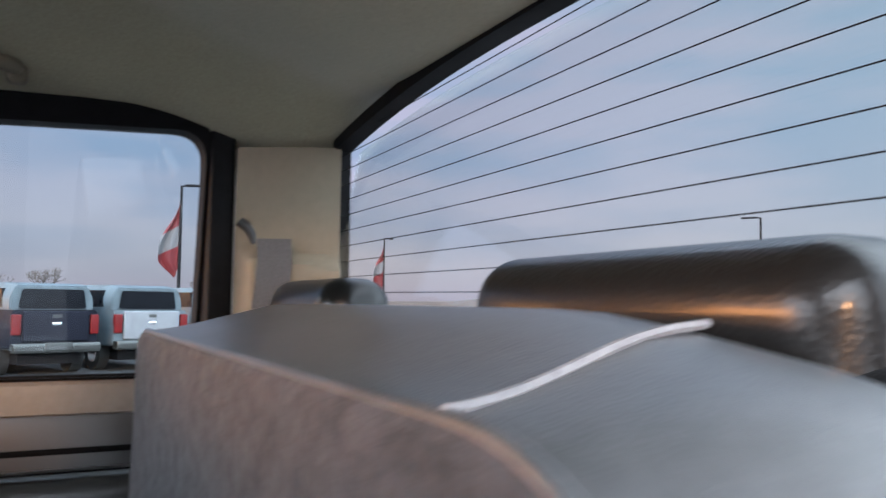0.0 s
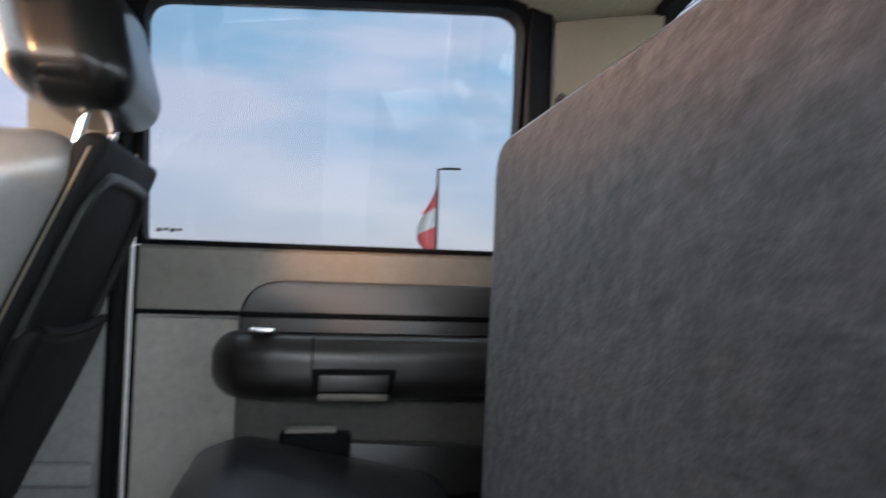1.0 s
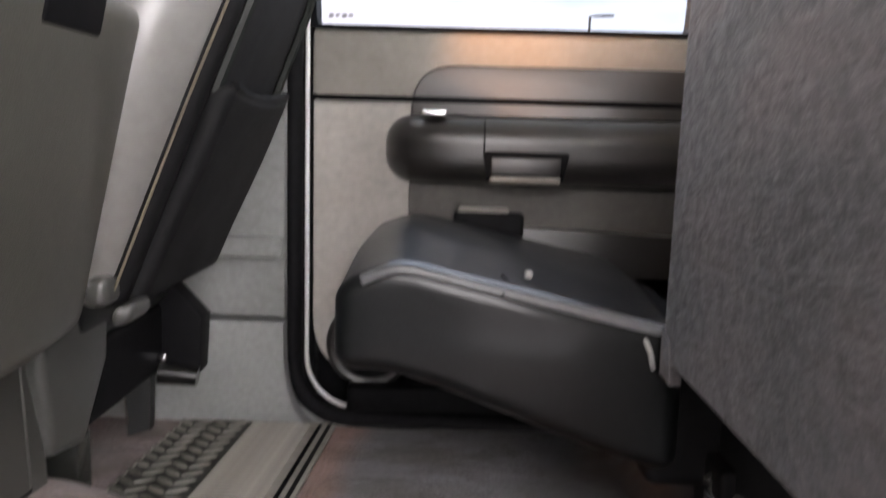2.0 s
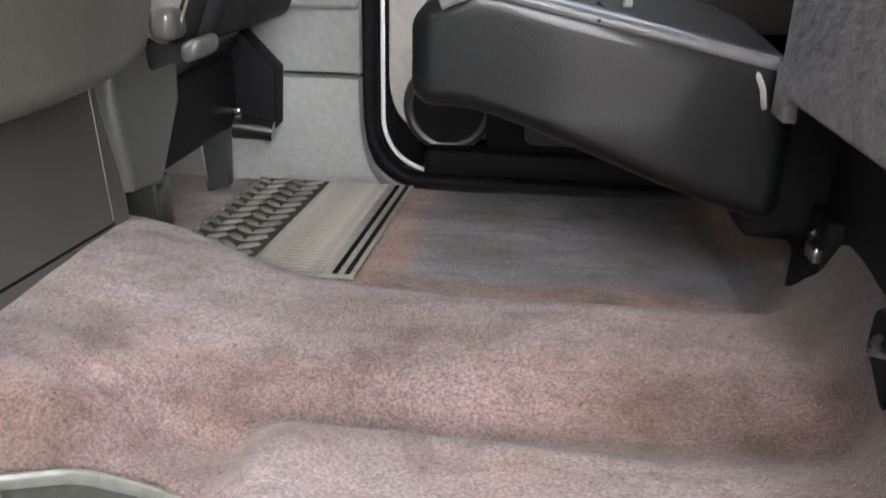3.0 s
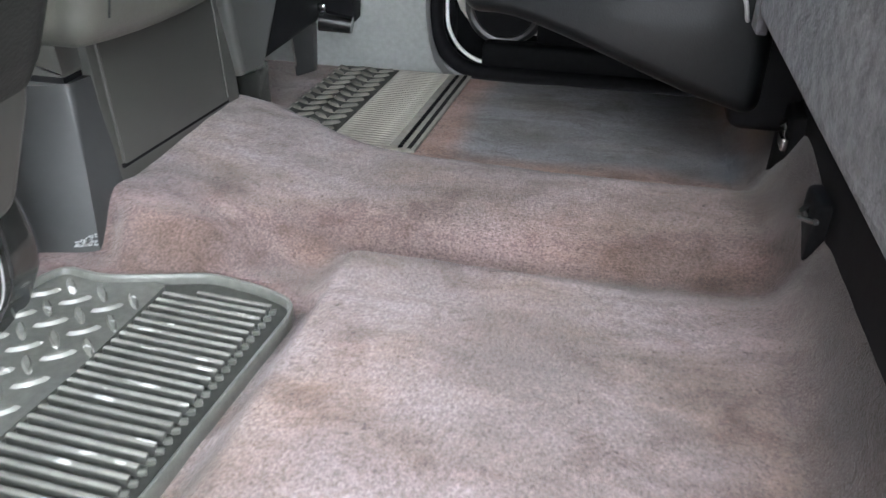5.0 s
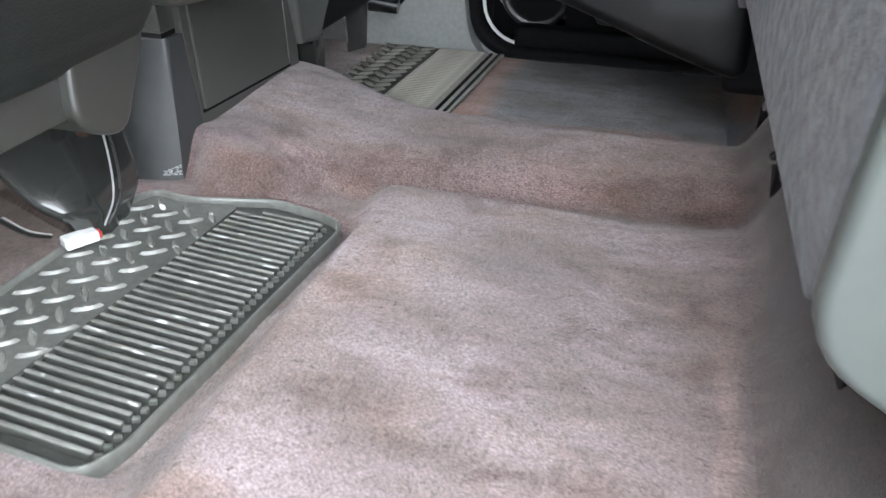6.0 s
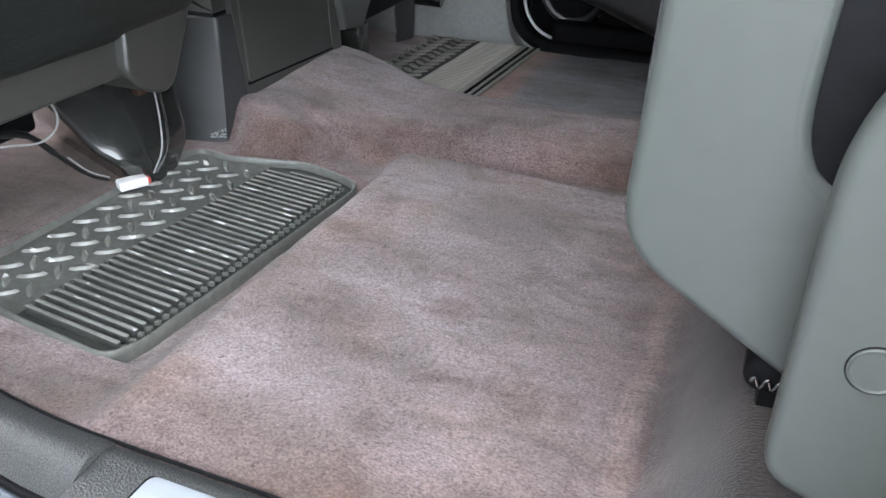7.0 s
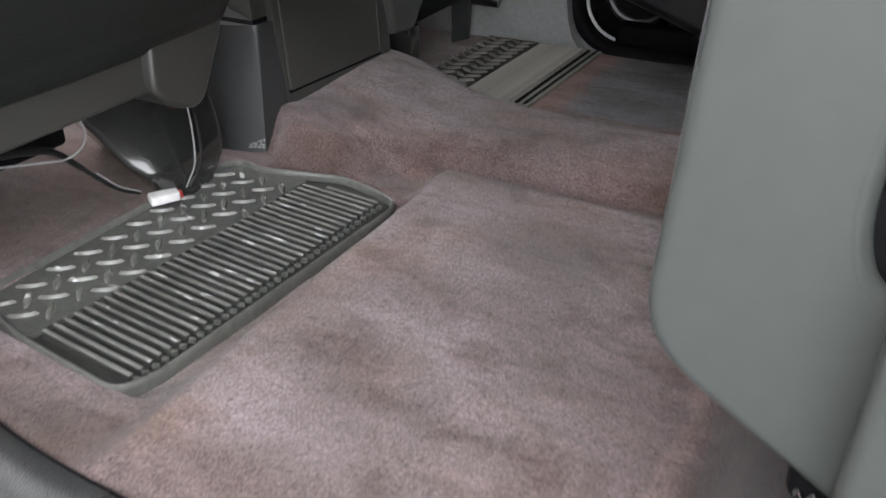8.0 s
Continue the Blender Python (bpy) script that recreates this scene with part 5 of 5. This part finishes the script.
def pickup(at, paint, gate_paint, label, turn=0.0, cab_paint=None):
    """A pickup with a canopy over its bed; its tail faces -y."""
    t = thing("pickup_truck", (0, 0, 0), label, "pickup truck", "parked pickups")

    def side_loft(rows):
        bmx = bmesh.new()
        rings = []
        for y, w0, w1, z0, z1 in rows:
            rings.append([bmx.verts.new(p) for p in ((-w0, y, z0), (w0, y, z0), (w0 * 1.0, y, (z0 + z1) / 2), (w1, y, z1), (-w1, y, z1), (-w0, y, (z0 + z1) / 2))])
        for a, b in zip(rings, rings[1:]):
            for j in range(6):
                bmx.faces.new((a[j], a[(j + 1) % 6], b[(j + 1) % 6], b[j]))
        bmx.faces.new(rings[0][::-1])
        bmx.faces.new(rings[-1])
        bmesh.ops.bevel(bmx, geom=bmx.edges[:], offset=0.03, segments=2, affect="EDGES")
        return bmx
    part("body", side_loft([(0.05, 0.95, 0.93, 0.58, 1.36), (2.1, 0.97, 0.95, 0.52, 1.36), (4.2, 0.97, 0.95, 0.50, 1.34), (5.6, 0.93, 0.88, 0.52, 1.22)]), paint, t)
    cab = part("cab", side_loft([(0.25, 0.92, 0.78, 1.34, 1.86), (0.75, 0.92, 0.79, 1.34, 1.92), (2.5, 0.92, 0.78, 1.34, 1.93), (3.6, 0.92, 0.78, 1.34, 1.92), (4.5, 0.92, 0.72, 1.32, 1.48)]), cab_paint or paint, t)
    part("rear_window", prism(rounded([(-0.74, 1.39), (0.74, 1.39), (0.67, 1.79), (-0.67, 1.79)], 0.06), 1, 0.215, 0.26), CAR_GLASS, cab)
    for s in (-1, 1):
        for row in ([(0.65, 1.42), (1.75, 1.42), (1.75, 1.80), (0.75, 1.80)], [(1.95, 1.42), (2.75, 1.42), (2.75, 1.81), (1.95, 1.81)], [(2.9, 1.42), (3.9, 1.42), (3.6, 1.81), (2.9, 1.81)]):
            part("side_window", prism(row, 0, s * 0.83, s * 0.925), CAR_GLASS, cab)
    gate = part("tailgate", rbox((-0.72, -0.02, 0.72), (0.72, 0.06, 1.34), 0.03, 3, 3), gate_paint, t, "wide tailgate")
    part("badge", rbox((-0.09, -0.03, 1.05), (0.09, -0.015, 1.11), 0.006, 2, 2), CHROME, gate)
    part("gate_handle", rbox((-0.10, -0.028, 1.20), (0.10, -0.015, 1.27), 0.01, 2, 2), PLASTIC_DARK, gate)
    for s in (-1, 1):
        part("tail_lamp", rbox((s * 0.85 - 0.095, -0.02, 0.86), (s * 0.85 + 0.095, 0.12, 1.27), 0.025, 3, 2), TAIL_RED, t)
    part("bumper", rbox((-0.95, -0.16, 0.50), (0.95, 0.08, 0.70), 0.04, 3, 3), METAL_DARK, t)
    part("bumper_step", rbox((-0.30, -0.17, 0.54), (0.30, -0.1, 0.705), 0.02, 2, 2), PLASTIC_DARK, t)
    for s in (-1, 1):
        for y in (1.1, 4.6):
            w = part("wheel", tube([(s * 0.70, y, 0.40), (s * 0.95, y, 0.40)], 0.40, 20), TYRE, t)
            part("rim", tube([(s * 0.94, y, 0.40), (s * 0.96, y, 0.40)], 0.23, 14), CHROME, w)
    part("underside", box((-0.7, 0.3, 0.25), (0.7, 5.3, 0.46)), SEAL, t)
    t.location = (at[0], at[1], GROUND)
    t.rotation_euler, t.scale = (0, 0, radians(turn)), (0.93, 1, 1.02)
    return t


pickup((1.0, 18.5), PAINT_BLACK, PAINT_BLACK, "dark navy pickup truck with a pale blue canopy on the asphalt", 20, PAINT_BLUE)
# white pickup, the shade on its body put into blue paint
pickup((3.0, 19.4), PAINT_BLUE, PAINT_WHITE, "white pickup truck with red tail lamps on the asphalt, its shaded sides coloured blue", 20)
pickup((-1.75, 17.5), PAINT_BLACK, PAINT_BLACK, "black pickup truck parked in the row", 20)
pickup((-4.2, 17.0), PAINT_RED, PAINT_RED, "dark red pickup truck parked in the row", 20)
# again a white pickup with its shade in blue paint
pickup((5.3, 21.5), PAINT_BLUE, PAINT_WHITE, "white pickup truck parked in the row, its shaded sides coloured blue", 20)
pickup((7.6, 30.0), PAINT_RED, PAINT_RED, "dark red pickup truck farther down the row", 20)
pickup((2.2, 29.0), PAINT_BLUE, PAINT_BLUE, "pale blue pickup truck in the second row", 20)
pickup((4.9, 30.0), PAINT_BLACK, PAINT_BLACK, "black pickup truck in the second row", 20)
pickup((-6.7, 17.0), PAINT_WHITE, PAINT_WHITE, "white pickup truck at the far end of the row", 20)


def lamp_post(x, y, arm, flag, top=7.1):
    t = thing("lamp_post", (x, y, GROUND), "tall dark car park lamp post" + (" flying a red and white flag" if flag else " with a flat lamp head"), "lamp post", "lamp posts")
    part("pole", tube([(x, y, GROUND), (x, y, top)], [0.11, 0.07], 10), POLE_PAINT, t)
    part("arm", tube([(x, y, top - 0.05), (x + 0.35 * arm[0], y + 0.35 * arm[1], top)], 0.04, 8), POLE_PAINT, t)
    part("lamp_head", rbox((-0.55, -0.17, -0.06), (0.55, 0.17, 0.06), 0.05, 3, 2, lambda v: Vector((x + arm[0] * (0.75 + v.x) - arm[1] * v.y, y + arm[1] * (0.75 + v.x) + arm[0] * v.y, top + v.z))), POLE_PAINT, t)
    part("foot", tube([(x, y, GROUND), (x, y, GROUND + 0.6)], 0.28, 12), LINE_WHITE, t)
    if flag:
        f = thing("flag", (x, y, top - 2), "red and white striped flag hanging limp on the lamp post", "flag", "flags")
        d = (-0.97 * flag, 0.1)
        for i, m in enumerate((FLAG_RED, FLAG_WHITE, FLAG_RED)):
            lo, hi = [4.9, 3.8, 2.6][i], [6.4, 4.9, 3.8][i]

            def cloth(u, v, lo=lo, hi=hi):
                z = lo + (hi - lo) * v
                wid = 1.1 * ease(6.7, 4.2, z) * (0.1 + 0.9 * ease(2.4, 3.6, z))
                return (x + d[0] * wid * u - 0.06, y + 0.18 * math.sin(u * 9 + z * 2) * u, z - 0.55 * u)
            part("stripe", sheet(span(0, 1, 12), span(0, 1, 8), cloth, (0, 0.004, 0)), m, f)
    return t


lamp_post(7.4, 45, (0.95, -0.3), 1)
lamp_post(30.4, 71.5, (0.85, 0.5), 1)
lamp_post(45.3, 39.4, (-0.5, 0.85), 0)


def bare_tree(x, y, h, seed):
    rnd = random.Random(seed)
    t = thing("tree", (x, y, GROUND), "bare winter tree with a rounded crown of twigs", "tree", "distant trees")
    part("trunk", tube([(x, y, GROUND), (x + 0.1, y, GROUND + h * 0.35)], [h * 0.035, h * 0.022], 8), BARK, t)
    bmt = bmesh.new()

    def grow(p, d, ln, r, k):
        q = p + d * ln
        tube([p, q], [r, r * 0.6], 4, bm=bmt)
        if k:
            for _ in range(3 if k > 1 else 4):
                nd = (d + Vector((rnd.uniform(-1, 1), rnd.uniform(-1, 1), rnd.uniform(-0.25, 0.7)))).normalized()
                grow(q, nd, ln * rnd.uniform(0.62, 0.85), r * 0.6, k - 1)
    for _ in range(4):
        grow(Vector((x + 0.1, y, GROUND + h * 0.33)), Vector((rnd.uniform(-0.8, 0.8), rnd.uniform(-0.8, 0.8), 1)).normalized(), h * 0.2, h * 0.018, 4)
    part("crown", bmt, BARK, t)
    return t


bare_tree(1.2, 66, 4.6, 3)
bare_tree(-2.6, 62, 4.0, 5)
bare_tree(-6.5, 64, 4.4, 8)
bare_tree(12.5, 70, 3.8, 11)
bare_tree(17, 75, 3.6, 12)
bare_tree(-12, 66, 4.2, 14)
whole("backdrop", sheet(span(-260, 260, 130), span(0, 1, 3), lambda u, v: (u, 160 - 0.0006 * u * u, GROUND + v * (2.1 + 1.1 * noise.noise((u * 0.05, 2, 0)) + 0.7 * noise.noise((u * 0.3, 7, 0)))), (0, 2, 0)), BARK,
      "low distant line of bare trees", "tree line")

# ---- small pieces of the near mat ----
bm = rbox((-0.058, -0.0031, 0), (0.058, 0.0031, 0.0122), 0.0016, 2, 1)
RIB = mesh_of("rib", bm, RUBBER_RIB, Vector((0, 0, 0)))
SLOPE = math.atan(0.104)


def shade_sides(me):
    """Puts light into the colour: top faces paler, side faces in darker rubber."""
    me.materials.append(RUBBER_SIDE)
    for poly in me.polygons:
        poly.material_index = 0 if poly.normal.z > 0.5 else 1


shade_sides(RIB)


RIBS, PITCH = 35, 0.0137


def rib_span(y):
    return 0.025 + 0.105 * y - 0.052 * y * y, 0.161 + 0.052 * y


def rib_turn(y):
    """The ribs fan a little along the mat."""
    return -0.015 + 0.17 * y


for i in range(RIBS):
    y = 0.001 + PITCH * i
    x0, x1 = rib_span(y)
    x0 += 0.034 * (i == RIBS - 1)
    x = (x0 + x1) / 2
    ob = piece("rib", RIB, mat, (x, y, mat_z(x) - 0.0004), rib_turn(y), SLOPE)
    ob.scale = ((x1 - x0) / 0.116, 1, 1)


def lug_mesh(l, w, h, m=None):
    bml = bmesh.new()
    n = 8
    base_ring = [bml.verts.new((l * math.cos(2 * math.pi * k / n), w * math.sin(2 * math.pi * k / n), 0)) for k in range(n)]
    mid_ring = [bml.verts.new((0.7 * l * math.cos(2 * math.pi * k / n), 0.6 * w * math.sin(2 * math.pi * k / n), h)) for k in range(n)]
    for k in range(n):
        bml.faces.new((base_ring[k], base_ring[(k + 1) % n], mid_ring[(k + 1) % n], mid_ring[k]))
    bml.faces.new(mid_ring)
    return mesh_of("tread", bml, m or RUBBER_RIB, Vector((0, 0, 0)))


LUG = lug_mesh(0.0190, 0.0056, 0.0042)
LUG_THIN = lug_mesh(0.0185, 0.0050, 0.0034)
for i in range(-1, 9):
    for j in range(-1, 22):
        x, y = -0.058 + 0.0192 * i, 0.011 + 0.022 * j
        if (i + j) % 2 == 0 and -0.064 < x < rib_span(y)[0] - 0.016 and -0.002 < y < 0.444 + 0.3 * max(0, x - 0.0):
            flat = i % 2 == 0
            piece("tread", LUG if flat else LUG_THIN, mat, (x, y, mat_z(x) + 0.0048), radians(45 if flat else -48), SLOPE)
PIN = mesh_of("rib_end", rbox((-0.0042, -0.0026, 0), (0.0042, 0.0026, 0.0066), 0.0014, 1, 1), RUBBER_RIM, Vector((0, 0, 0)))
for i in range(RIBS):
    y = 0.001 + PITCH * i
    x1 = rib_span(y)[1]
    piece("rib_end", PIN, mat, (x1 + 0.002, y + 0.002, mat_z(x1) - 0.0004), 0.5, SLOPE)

# ---- zigzag treads, ribs and stitched edge of the far mat ----
ZIG = lug_mesh(0.019, 0.0055, 0.005, TREAD_FAR)
for i in range(4):
    for j in range(13):
        x, y = -0.012 + 0.030 * i, 0.945 + 0.0300 * j
        piece("tread", ZIG, far, (x - 0.05 * (1.1 - y), y, FAR_Z + 0.0068), radians(35 if i % 2 else -35))
bm = rbox((-0.052, -0.0022, 0), (0.052, 0.0022, 0.0035), 0.0015, 1, 1)
FINE = mesh_of("fine_rib", bm, RUBBER_FAR, Vector((0, 0, 0)))
for j in range(39):
    y = 0.938 + 0.01 * j
    x = 0.155 - 0.05 * (1.1 - y)
    piece("fine_rib", FINE, far, (x, y, FAR_Z + 0.0060))
KNOT = lug_mesh(0.006, 0.003, 0.004, SEAL)
for j in range(35):
    y = 0.938 + 0.011 * j
    x = 0.224 - 0.05 * (1.1 - y)
    piece("edge_knot", KNOT, far, (x, y, FAR_Z + 0.0062), radians(55))
